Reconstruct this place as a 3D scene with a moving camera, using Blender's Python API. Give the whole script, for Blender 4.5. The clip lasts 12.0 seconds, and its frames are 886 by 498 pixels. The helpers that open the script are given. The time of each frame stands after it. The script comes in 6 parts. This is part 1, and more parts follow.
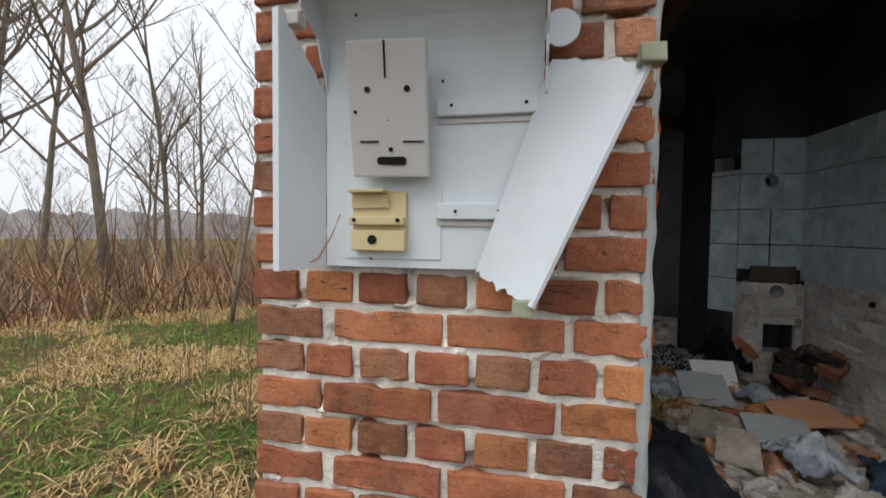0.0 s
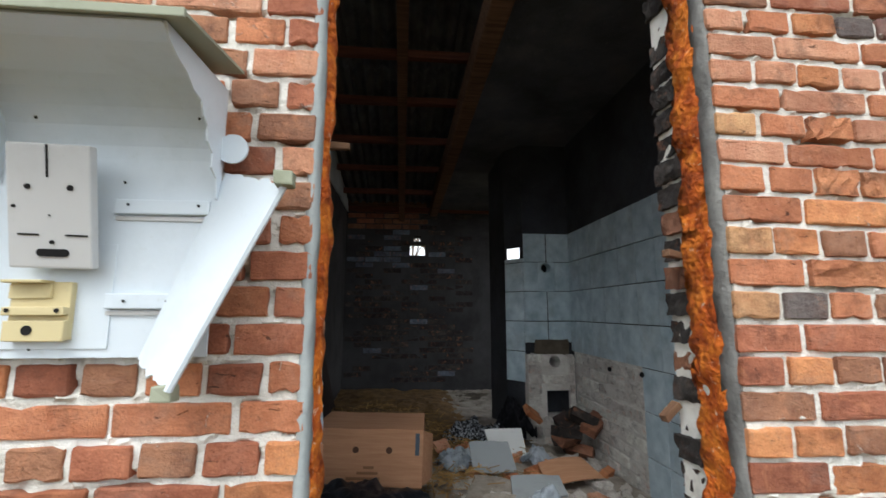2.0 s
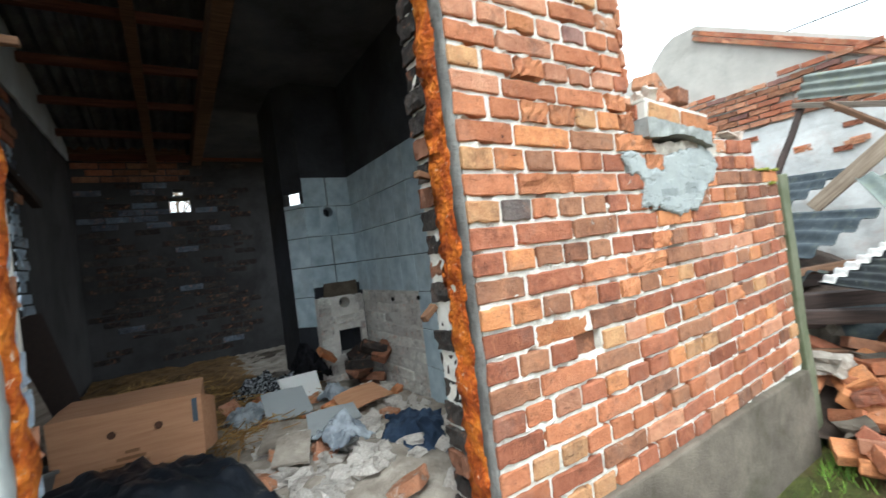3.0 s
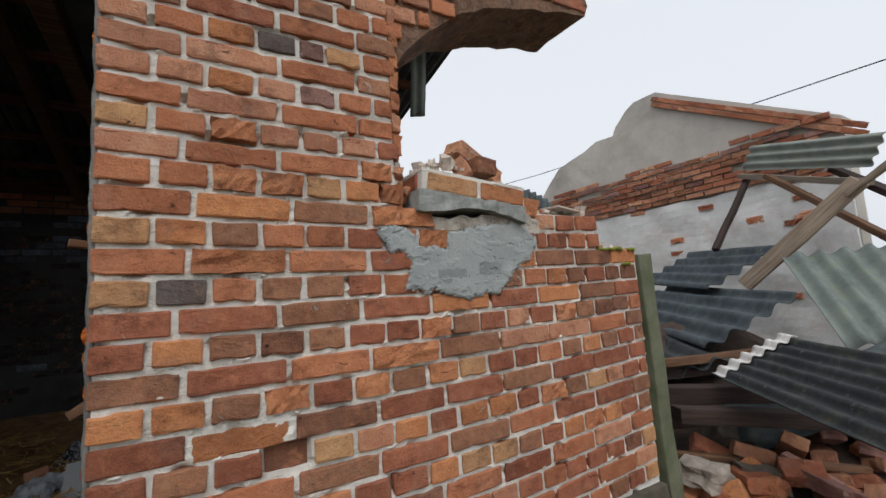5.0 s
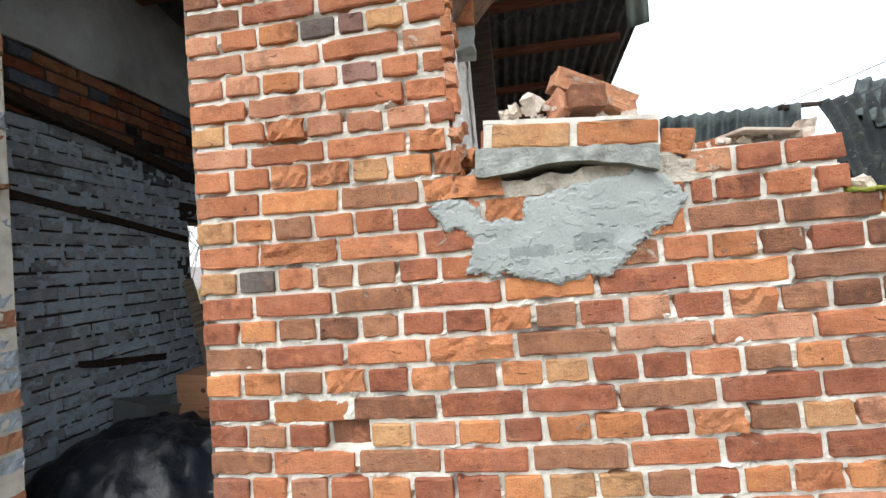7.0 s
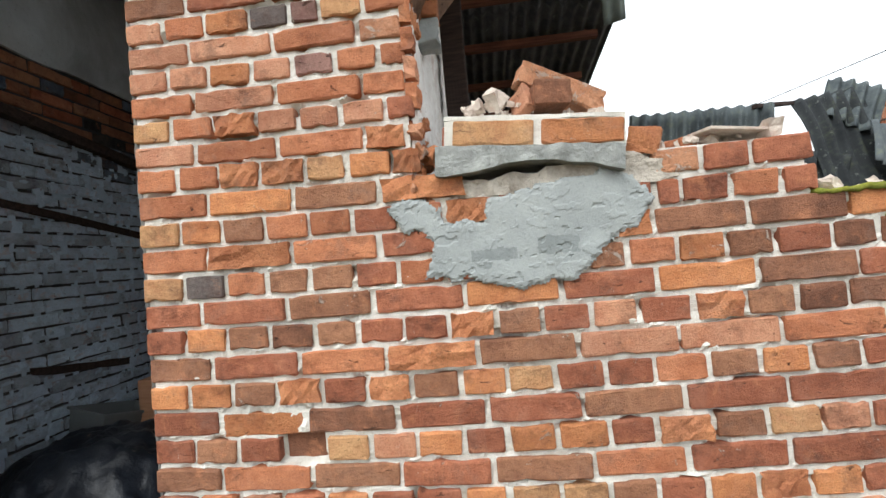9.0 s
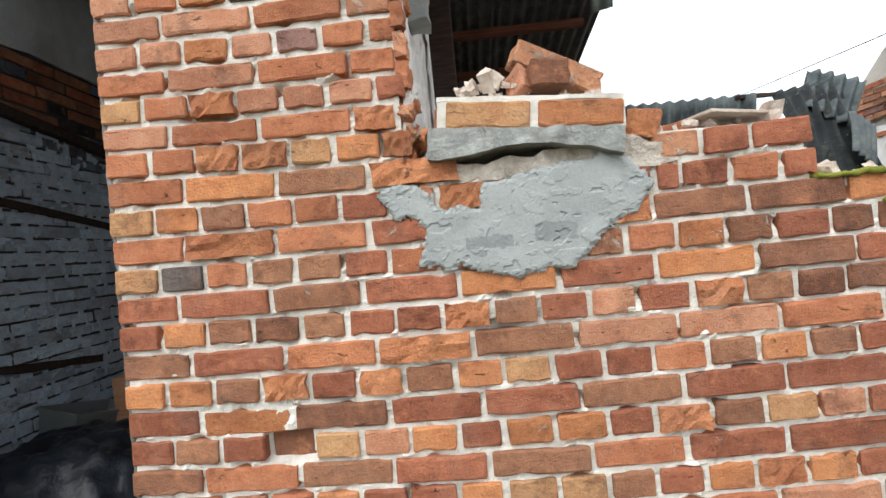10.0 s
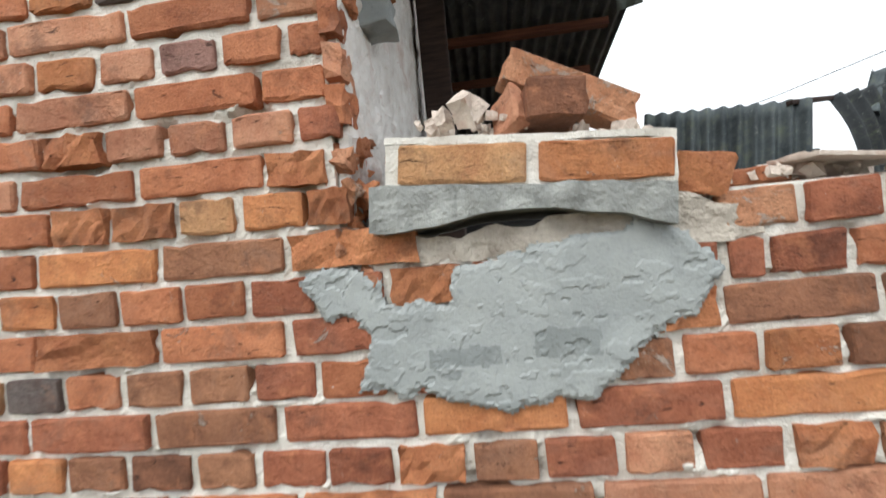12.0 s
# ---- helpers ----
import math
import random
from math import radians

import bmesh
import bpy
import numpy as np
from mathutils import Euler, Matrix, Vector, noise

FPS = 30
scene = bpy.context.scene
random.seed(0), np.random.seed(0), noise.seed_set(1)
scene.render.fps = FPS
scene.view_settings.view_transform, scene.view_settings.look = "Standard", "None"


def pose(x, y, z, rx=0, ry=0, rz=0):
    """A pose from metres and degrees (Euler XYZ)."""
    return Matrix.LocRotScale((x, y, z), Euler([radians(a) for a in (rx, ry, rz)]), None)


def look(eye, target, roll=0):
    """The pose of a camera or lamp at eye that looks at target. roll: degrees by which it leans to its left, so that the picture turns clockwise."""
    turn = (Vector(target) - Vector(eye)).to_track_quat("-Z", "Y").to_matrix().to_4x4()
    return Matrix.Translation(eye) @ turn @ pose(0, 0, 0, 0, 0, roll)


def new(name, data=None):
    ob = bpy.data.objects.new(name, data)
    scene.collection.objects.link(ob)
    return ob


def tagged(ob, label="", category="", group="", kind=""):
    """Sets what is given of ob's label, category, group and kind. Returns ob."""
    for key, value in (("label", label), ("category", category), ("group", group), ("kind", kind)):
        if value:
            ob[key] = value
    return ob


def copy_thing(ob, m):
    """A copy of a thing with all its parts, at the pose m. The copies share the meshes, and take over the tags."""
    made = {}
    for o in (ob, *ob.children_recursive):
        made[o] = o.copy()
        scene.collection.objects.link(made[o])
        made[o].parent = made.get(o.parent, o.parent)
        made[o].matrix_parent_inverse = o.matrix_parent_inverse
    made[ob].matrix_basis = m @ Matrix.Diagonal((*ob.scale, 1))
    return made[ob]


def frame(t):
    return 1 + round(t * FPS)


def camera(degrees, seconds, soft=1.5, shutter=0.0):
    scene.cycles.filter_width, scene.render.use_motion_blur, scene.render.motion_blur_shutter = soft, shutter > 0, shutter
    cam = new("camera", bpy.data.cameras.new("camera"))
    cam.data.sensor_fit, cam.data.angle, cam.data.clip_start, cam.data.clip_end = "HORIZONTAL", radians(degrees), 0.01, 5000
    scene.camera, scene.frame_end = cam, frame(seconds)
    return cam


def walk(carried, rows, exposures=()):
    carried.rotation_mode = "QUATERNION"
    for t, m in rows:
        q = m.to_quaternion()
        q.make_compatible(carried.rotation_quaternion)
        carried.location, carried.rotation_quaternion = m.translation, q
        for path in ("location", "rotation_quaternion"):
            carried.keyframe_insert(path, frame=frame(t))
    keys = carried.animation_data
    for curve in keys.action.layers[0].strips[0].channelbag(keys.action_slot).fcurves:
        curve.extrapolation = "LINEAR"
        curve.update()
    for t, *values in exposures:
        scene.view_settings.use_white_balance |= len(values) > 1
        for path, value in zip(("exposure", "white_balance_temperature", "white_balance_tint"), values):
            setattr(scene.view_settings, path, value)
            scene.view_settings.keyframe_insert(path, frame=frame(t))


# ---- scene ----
cam = camera(92.0, 12.0, shutter=0.22)
PATH = [
    (0, (-0.93, -0.812, 1.528), (-1.338, 1.144, 1.449), 0.7),
    (0.5, (-0.895, -0.893, 1.532), (-1.256, 1.064, 1.734), 0.3),
    (1, (-0.663, -0.912, 1.533), (-0.556, 1.072, 1.762), -1.0),
    (1.5, (-0.591, -0.927, 1.567), (-0.49, 1.044, 1.892), -0.6),
    (2, (-0.529, -0.928, 1.547), (-0.342, 1.042, 1.836), 0.0),
    (2.5, (-0.461, -0.938, 1.476), (0.113, 0.977, 1.438), -3.6),
    (3, (-0.46, -0.954, 1.464), (0.606, 0.738, 1.476), -7.1),
    (3.5, (-0.399, -0.993, 1.479), (0.889, 0.532, 1.597), -9.2),
    (3.7, (-0.327, -1.022, 1.485), (0.98, 0.483, 1.637), -9.6),
    (5.3, (0.572, -1.277, 1.529), (1.512, 0.479, 1.713), -2.3),
    (5.5, (0.664, -1.272, 1.547), (1.482, 0.55, 1.672), -1.9),
    (6, (0.923, -1.307, 1.543), (0.947, 0.693, 1.572), -2.0),
    (6.5, (1.087, -1.259, 1.568), (0.925, 0.734, 1.599), -4.7),
    (6.7, (1.11, -1.214, 1.575), (0.905, 0.775, 1.621), -4.8),
    (8.3, (1.188, -1.16, 1.6), (0.888, 0.817, 1.656), -4.2),
    (8.5, (1.194, -1.149, 1.6), (0.923, 0.832, 1.647), -4.4),
    (9, (1.194, -1.126, 1.595), (1.014, 0.866, 1.625), -4.7),
    (9.5, (1.182, -1.102, 1.586), (1.034, 0.893, 1.602), -4.8),
    (10, (1.163, -1.079, 1.585), (1.059, 0.919, 1.574), -5.0),
    (10.5, (1.13, -1.032, 1.599), (1.029, 0.965, 1.553), -4.9),
    (11, (1.192, -0.929, 1.572), (1.035, 1.059, 1.418), -5.3),
    (11.5, (1.292, -0.855, 1.658), (1.009, 1.115, 1.459), -6.1),
    (12, (1.277, -0.707, 1.76), (1.07, 1.282, 1.775), -5.1),
]
walk(cam, [(t, look(eye, target, roll)) for t, eye, target, roll in PATH],
     [(0, -0.15, 6450, 10), (0.5, -0.22, 6450, 10), (1.0, 0.18, 6250, 8), (1.5, 0.76, 6050, 5), (2.0, 0.66, 6150, 6),
      (2.5, 1.15, 6050, 1), (3.0, 1.05, 5950, 1), (3.5, 0.75, 5850, 2), (3.7, 0.6, 5900, 3), (5.3, -0.5, 6450, 10),
      (5.6, -0.3, 6500, 10), (6.0, 0.35, 6500, 10), (6.5, 0.76, 6350, 6), (8.3, 0.54, 6350, 6), (10.5, 0.48, 6400, 7),
      (11.0, 0.4, 6400, 7), (11.5, 0.52, 6400, 7), (12.0, 0.33, 6400, 7)])

# ---- world and light ----
world = bpy.data.worlds.new("overcast_sky")
scene.world = world
world.use_nodes = True
wn, wl = world.node_tree.nodes, world.node_tree.links
sky = wn.new("ShaderNodeTexSky")
sky.sky_type = "NISHITA"
sky.sun_disc = False
sky.sun_elevation = radians(54)
sky.sun_rotation = radians(200)
sky.dust_density = 6.0
sky.air_density = 1.5
grey = wn.new("ShaderNodeHueSaturation")
grey.inputs["Saturation"].default_value = 0.18
wl.new(sky.outputs[0], grey.inputs["Color"])
flat = wn.new("ShaderNodeMix")
flat.data_type = "RGBA"
flat.inputs[0].default_value = 0.72
wl.new(grey.outputs[0], flat.inputs[6])
flat.inputs[7].default_value = (9.0, 9.3, 9.8, 1)
wl.new(flat.outputs[2], wn["Background"].inputs["Color"])
wn["Background"].inputs["Strength"].default_value = 0.15
sun_data = bpy.data.lights.new("sun", "SUN")
sun_data.energy = 1.2
sun_data.angle = radians(30)
sun_data.color = (1.0, 0.97, 0.93)
sun = new("sun", sun_data)
sun.matrix_world = look((-2.5, -5.5, 9.5), (0.5, 0, 0.8))
scene.view_settings.exposure = 0.0


# ---- materials ----
def srgb(r, g, b):
    """Linear colour from 0..255 values."""
    def lin(c):
        c /= 255
        return c / 12.92 if c <= 0.04045 else ((c + 0.055) / 1.055) ** 2.4
    return (lin(r), lin(g), lin(b), 1)


class Mat:
    """A small builder for node materials."""

    def __init__(self, name, rough=0.85, metal=0.0, spec=0.3):
        self.m = bpy.data.materials.new(name)
        self.m.use_nodes = True
        self.n, self.l = self.m.node_tree.nodes, self.m.node_tree.links
        self.b = self.n["Principled BSDF"]
        self.b.inputs["Roughness"].default_value = rough
        self.b.inputs["Metallic"].default_value = metal
        self.b.inputs["Specular IOR Level"].default_value = spec
        self.co = self.n.new("ShaderNodeTexCoord").outputs["Object"]

    def shifted(self):
        """Object coordinates moved by a random amount for each object."""
        info = self.n.new("ShaderNodeObjectInfo")
        mul = self.n.new("ShaderNodeMath")
        mul.operation = "MULTIPLY"
        mul.inputs[1].default_value = 37.0
        self.l.new(info.outputs["Random"], mul.inputs[0])
        add = self.n.new("ShaderNodeVectorMath")
        add.operation = "ADD"
        self.l.new(self.co, add.inputs[0])
        self.l.new(mul.outputs[0], add.inputs[1])
        self.co = add.outputs[0]
        self.random = info.outputs["Random"]
        return self

    def island(self):
        geo = self.n.new("ShaderNodeNewGeometry")
        self.random = geo.outputs["Random Per Island"]
        return self

    def stretched(self, x, y, z):
        mp = self.n.new("ShaderNodeMapping")
        mp.inputs["Scale"].default_value = (x, y, z)
        self.l.new(self.co, mp.inputs["Vector"])
        return mp.outputs[0]

    def noise(self, scale, detail=6, rough=0.6, co=None, distort=0.0):
        t = self.n.new("ShaderNodeTexNoise")
        t.inputs["Scale"].default_value = scale
        t.inputs["Detail"].default_value = detail
        t.inputs["Roughness"].default_value = rough
        t.inputs["Distortion"].default_value = distort
        self.l.new(co or self.co, t.inputs["Vector"])
        return t.outputs["Fac"]

    def voronoi(self, scale, feature="F1", co=None):
        t = self.n.new("ShaderNodeTexVoronoi")
        t.feature = feature
        t.inputs["Scale"].default_value = scale
        self.l.new(co or self.co, t.inputs["Vector"])
        return t.outputs["Distance"]

    def ramp(self, fac, *stops):
        r = self.n.new("ShaderNodeValToRGB")
        e = r.color_ramp.elements
        while len(e) < len(stops):
            e.new(0.5)
        for el, (p, c) in zip(e, stops):
            el.position = p
            el.color = c if len(c) == 4 else (*c, 1)
        self.l.new(fac, r.inputs[0])
        return r.outputs[0]

    def step(self, fac, lo, hi):
        m = self.n.new("ShaderNodeMapRange")
        m.inputs[1].default_value, m.inputs[2].default_value = lo, hi
        self.l.new(fac, m.inputs[0])
        return m.outputs[0]

    def mix(self, fac, a, b, mode="MIX"):
        m = self.n.new("ShaderNodeMix")
        m.data_type, m.blend_type = "RGBA", mode
        for sock, v in ((m.inputs[0], fac), (m.inputs[6], a), (m.inputs[7], b)):
            if isinstance(v, bpy.types.NodeSocket):
                self.l.new(v, sock)
            elif isinstance(v, (int, float)):
                sock.default_value = v
            else:
                sock.default_value = v if len(v) == 4 else (*v, 1)
        return m.outputs[2]

    def math(self, op, a, b):
        m = self.n.new("ShaderNodeMath")
        m.operation = op
        for sock, v in ((m.inputs[0], a), (m.inputs[1], b)):
            if isinstance(v, bpy.types.NodeSocket):
                self.l.new(v, sock)
            else:
                sock.default_value = v
        return m.outputs[0]

    def colour(self, c):
        if isinstance(c, bpy.types.NodeSocket):
            self.l.new(c, self.b.inputs["Base Color"])
        else:
            self.b.inputs["Base Color"].default_value = c
        return self

    def bump(self, h, strength=0.4, dist=0.01):
        bp = self.n.new("ShaderNodeBump")
        bp.inputs["Strength"].default_value = strength
        bp.inputs["Distance"].default_value = dist
        self.l.new(h, bp.inputs["Height"])
        self.l.new(bp.outputs[0], self.b.inputs["Normal"])
        return self

    def rough(self, sock):
        self.l.new(sock, self.b.inputs["Roughness"])
        return self


def brick_material(name, light, dark, lime=0.62, coarse=0.35, islands=False):
    """Fired clay: cloudy colour, dark burns, crisp lime smears, scratches and grit."""
    k = Mat(name, 0.9)
    k.shifted()
    if islands:
        k.island()
    base = k.ramp(k.noise(12, 8, 0.78), (0.34, dark), (0.62, light))
    tone = k.ramp(k.random, (0.0, (0.7, 0.67, 0.67)), (0.5, (1, 1, 1)), (1.0, (1.14, 1.18, 1.16)))
    base = k.mix(1.0, base, tone, "MULTIPLY")
    burn = k.step(k.noise(9, 8, 0.75), 0.53, 0.66)
    base = k.mix(k.math("MULTIPLY", burn, 0.56), base, srgb(78, 47, 40))
    glow = k.step(k.noise(16, 6, 0.7, distort=0.4), 0.56, 0.68)
    base = k.mix(k.math("MULTIPLY", glow, 0.4), base, srgb(214, 132, 92))
    ash = k.step(k.noise(5, 7, 0.75, distort=0.5), 0.56, 0.66)
    base = k.mix(k.math("MULTIPLY", ash, 0.3), base, srgb(132, 112, 102))
    dust = k.step(k.noise(3.1, 8, 0.8, distort=1.2), 0.5, 0.75)
    base = k.mix(k.math("MULTIPLY", dust, 0.16), base, srgb(196, 172, 158))
    smear = k.step(k.noise(15, 9, 0.78, distort=0.9), lime + 0.01, lime + 0.05)
    base = k.mix(k.math("MULTIPLY", smear, 0.7), base, srgb(214, 200, 188))
    cracks = k.step(k.noise(24, 5, 0.6, k.stretched(0.5, 1, 1.6), 2.5), 0.655, 0.695)
    base = k.mix(k.math("MULTIPLY", cracks, 0.75), base, srgb(62, 38, 32))
    pits = k.step(k.voronoi(110), 0.06, 0.2)
    base = k.mix(1.0, base, k.ramp(pits, (0, (0.62, 0.6, 0.6)), (1, (1, 1, 1))), "MULTIPLY")
    grit = k.ramp(k.noise(240, 2, 0.7), (0.3, (0.88, 0.87, 0.87)), (0.7, (1.1, 1.1, 1.1)))
    base = k.mix(1.0, base, grit, "MULTIPLY")
    hs = k.n.new("ShaderNodeHueSaturation")
    hs.inputs["Saturation"].default_value = 0.95
    hs.inputs["Value"].default_value = 0.94
    hs.inputs["Hue"].default_value = 0.5075
    k.l.new(base, hs.inputs["Color"])
    k.colour(hs.outputs[0])
    relief = k.math("ADD", k.math("MULTIPLY", k.noise(24, 8, 0.75), coarse * 2 + 0.3), k.math("MULTIPLY", k.noise(190, 3, 0.6), 0.3))
    relief = k.math("ADD", relief, k.math("MULTIPLY", smear, 0.25))
    relief = k.math("SUBTRACT", relief, k.math("MULTIPLY", cracks, 0.3))
    k.bump(relief, 1.0, 0.011)
    return k.m


BRICK = {
    "o": brick_material("brick_orange", srgb(202, 122, 86), srgb(172, 92, 62)),
    "O": brick_material("brick_bright_orange", srgb(212, 134, 86), srgb(186, 104, 64)),
    "r": brick_material("brick_red", srgb(180, 102, 76), srgb(146, 76, 56)),
    "d": brick_material("brick_dark", srgb(160, 102, 78), srgb(116, 74, 58), 0.68),
    "b": brick_material("brick_brown", srgb(172, 114, 86), srgb(136, 86, 66)),
    "y": brick_material("brick_buff", srgb(206, 152, 108), srgb(178, 118, 80)),
    "g": brick_material("brick_grey", srgb(126, 114, 110), srgb(92, 82, 80), 0.7),
    "p": brick_material("brick_pink", srgb(208, 144, 114), srgb(182, 110, 84)),
    "v": brick_material("brick_violet", srgb(162, 116, 108), srgb(134, 92, 86)),
    "x": brick_material("brick_broken", srgb(222, 140, 96), srgb(184, 100, 66), 0.64, 0.9),
}
BRICK["w"] = brick_material("whitewashed_brick", srgb(208, 224, 238), srgb(172, 188, 204), 0.75, 1.2)
BRICK["K"] = brick_material("near_black_brick", srgb(74, 68, 66), srgb(40, 37, 37), 0.75, 1.2)
BRICK["m"] = brick_material("mortar_covered_brick", srgb(220, 152, 118), srgb(190, 118, 86), 0.53, 0.8)
BRICK["k"] = brick_material("dark_whitewashed_brick", srgb(122, 134, 148), srgb(76, 84, 96), 0.75, 1.2)


def mortar_material():
    k = Mat("lime_mortar", 0.95)
    c = k.ramp(k.noise(6, 6, 0.65), (0.3, srgb(184, 178, 168)), (0.5, srgb(222, 218, 209)), (0.75, srgb(241, 238, 232)))
    grime = k.step(k.noise(4.3, 8, 0.75), 0.52, 0.66)
    c = k.mix(k.math("MULTIPLY", grime, 0.35), c, srgb(134, 124, 114))
    k.colour(c)
    k.bump(k.math("ADD", k.noise(70, 6, 0.7), k.noise(260, 2)), 0.7, 0.006)
    return k.m


def plaster_material(name, light, dark, stain, amount=0.5, scale=2.0, relief=0.5):
    k = Mat(name, 0.92)
    c = k.ramp(k.noise(scale, 7, 0.65), (0.3, dark), (0.7, light))
    s = k.step(k.noise(scale * 0.7, 6, 0.7, distort=0.6), 0.52, 0.72)
    c = k.mix(k.math("MULTIPLY", s, amount), c, stain)
    speck = k.step(k.noise(60, 3, 0.6), 0.62, 0.7)
    c = k.mix(k.math("MULTIPLY", speck, 0.3), c, stain)
    k.colour(c)
    k.bump(k.math("ADD", k.noise(14, 6, 0.65), k.math("MULTIPLY", k.noise(120, 4), 0.4)), relief, 0.012)
    return k.m


def wood_material(name, light, dark, rough=0.85):
    k = Mat(name, rough)
    g = k.noise(6, 6, 0.6, k.stretched(0.6, 9, 9))
    c = k.ramp(g, (0.3, dark), (0.7, light))
    w = k.step(k.noise(3, 5), 0.5, 0.75)
    c = k.mix(k.math("MULTIPLY", w, 0.4), c, dark)
    k.colour(c).bump(g, 0.5, 0.006)
    return k.m


MORTAR = mortar_material()
CONCRETE = plaster_material("plinth_concrete", srgb(126, 116, 104), srgb(78, 71, 63), srgb(60, 60, 42), 0.75, 3.0, 0.9)
CEMENT = plaster_material("grey_cement_render", srgb(170, 174, 172), srgb(142, 147, 147), srgb(123, 128, 128), 0.5, 6.0, 0.4)
SOOT = plaster_material("sooted_plaster", srgb(66, 68, 74), srgb(34, 36, 40), srgb(92, 90, 90), 0.25)
BACKWALL = plaster_material("smoked_whitewash", srgb(86, 85, 86), srgb(50, 49, 50), srgb(32, 31, 32), 0.7, 1.2)
LIMEWALL = plaster_material("crumbling_lime_plaster", srgb(246, 244, 241), srgb(214, 208, 202), srgb(176, 124, 98), 0.45, 9.0, 1.2)
GREYPLASTER = plaster_material("grey_lime_plaster", srgb(206, 210, 212), srgb(166, 170, 172), srgb(120, 118, 116), 0.5)
FLOORDIRT = plaster_material("dirt_floor", srgb(120, 108, 92), srgb(64, 56, 48), srgb(40, 34, 30), 0.6, 4.0, 1.0)
RUSTTIMBER = wood_material("red_brown_timber", srgb(124, 76, 58), srgb(76, 46, 37))
TIMBER = wood_material("old_timber", srgb(128, 96, 72), srgb(72, 50, 38))
DARKTIMBER = wood_material("sooty_timber", srgb(74, 58, 52), srgb(36, 30, 28))
GREYTIMBER = wood_material("weathered_timber", srgb(150, 138, 124), srgb(96, 84, 74))


PALEWOOD = wood_material("pale_weathered_timber", srgb(190, 172, 152), srgb(132, 114, 98))


# ---- building helpers ----
def mesh_object(name, bm, material, smooth=False):
    me = bpy.data.meshes.new(name)
    bm.normal_update()
    bm.to_mesh(me)
    bm.free()
    if material:
        me.materials.append(material)
    if smooth:
        me.polygons.foreach_set("use_smooth", [True] * len(me.polygons))
    return new(name, me)


def part(name, bm, material, parent, label="", smooth=False):
    ob = mesh_object(name, bm, material, smooth)
    ob.parent = parent
    if label:
        ob["label"] = label
    return ob


def empty(name, x=0.0, y=0.0, z=0.0, turn=(0, 0, 0)):
    ob = new(name)
    ob.matrix_basis = pose(x, y, z, *turn)
    ob.empty_display_size = 0.1
    return ob


def box(bm, x0, y0, z0, x1, y1, z1, bevel=0.0, m=None):
    made = bmesh.ops.create_cube(bm, size=1.0, matrix=Matrix.Translation(((x0 + x1) / 2, (y0 + y1) / 2, (z0 + z1) / 2)) @ Matrix.Diagonal((x1 - x0, y1 - y0, z1 - z0, 1)))
    vs = made["verts"]
    if bevel:
        es = list({e for v in vs for e in v.link_edges})
        out = bmesh.ops.bevel(bm, geom=es, offset=bevel, segments=2, affect="EDGES", profile=0.6)
        vs = list({v for f in out["faces"] for v in f.verts} | {v for v in vs if v.is_valid})
    if m is not None:
        bmesh.ops.transform(bm, matrix=m, verts=vs)
    return vs


def boxes(*rows, bevel=0.0):
    bm = bmesh.new()
    for r in rows:
        box(bm, *r, bevel=bevel)
    return bm


def roughen(bm, size, amount, seed=0.0):
    """Pushes vertices about with noise, to break clean edges."""
    for v in bm.verts:
        p = v.co * size + Vector((seed, seed * 1.7, seed * 0.6))
        v.co += Vector((noise.noise(p), noise.noise(p + Vector((31, 0, 0))), noise.noise(p + Vector((0, 57, 0))))) * amount
    return bm


def cut_up(bm, cuts):
    bmesh.ops.subdivide_edges(bm, edges=list(bm.edges), cuts=cuts, use_grid_fill=True)
    return bm


def slab_grid(w, h, t, nx, nz):
    """A thin upright slab, divided, from (0, 0, 0) to (w, t, h)."""
    bm = bmesh.new()
    grid = {}
    for side in (0, 1):
        for i in range(nx + 1):
            for j in range(nz + 1):
                grid[side, i, j] = bm.verts.new((w * i / nx, t * side, h * j / nz))
    for i in range(nx):
        for j in range(nz):
            bm.faces.new([grid[0, i, j], grid[0, i + 1, j], grid[0, i + 1, j + 1], grid[0, i, j + 1]])
            bm.faces.new([grid[1, i, j], grid[1, i, j + 1], grid[1, i + 1, j + 1], grid[1, i + 1, j]])
    for i in range(nx):
        bm.faces.new([grid[0, i, 0], grid[1, i, 0], grid[1, i + 1, 0], grid[0, i + 1, 0]])
        bm.faces.new([grid[0, i, nz], grid[0, i + 1, nz], grid[1, i + 1, nz], grid[1, i, nz]])
    for j in range(nz):
        bm.faces.new([grid[0, 0, j], grid[0, 0, j + 1], grid[1, 0, j + 1], grid[1, 0, j]])
        bm.faces.new([grid[0, nx, j], grid[1, nx, j], grid[1, nx, j + 1], grid[0, nx, j + 1]])
    return bm


def outline_slab(points, t, back=False):
    """An upright slab with the given outline of (x, z) corners, from y = 0 to t."""
    bm = bmesh.new()
    front = [bm.verts.new((x, 0, z)) for x, z in points]
    rear = [bm.verts.new((x, t, z)) for x, z in points]
    bm.faces.new(front)
    bm.faces.new(rear[::-1])
    n = len(points)
    for i in range(n):
        j = (i + 1) % n
        bm.faces.new([front[j], front[i], rear[i], rear[j]])
    bmesh.ops.recalc_face_normals(bm, faces=list(bm.faces))
    return bm


def tube(points, radii, sides=6):
    """A bmesh tube through points."""
    bm = bmesh.new()
    add_tube(bm, points, radii, sides)
    return bm


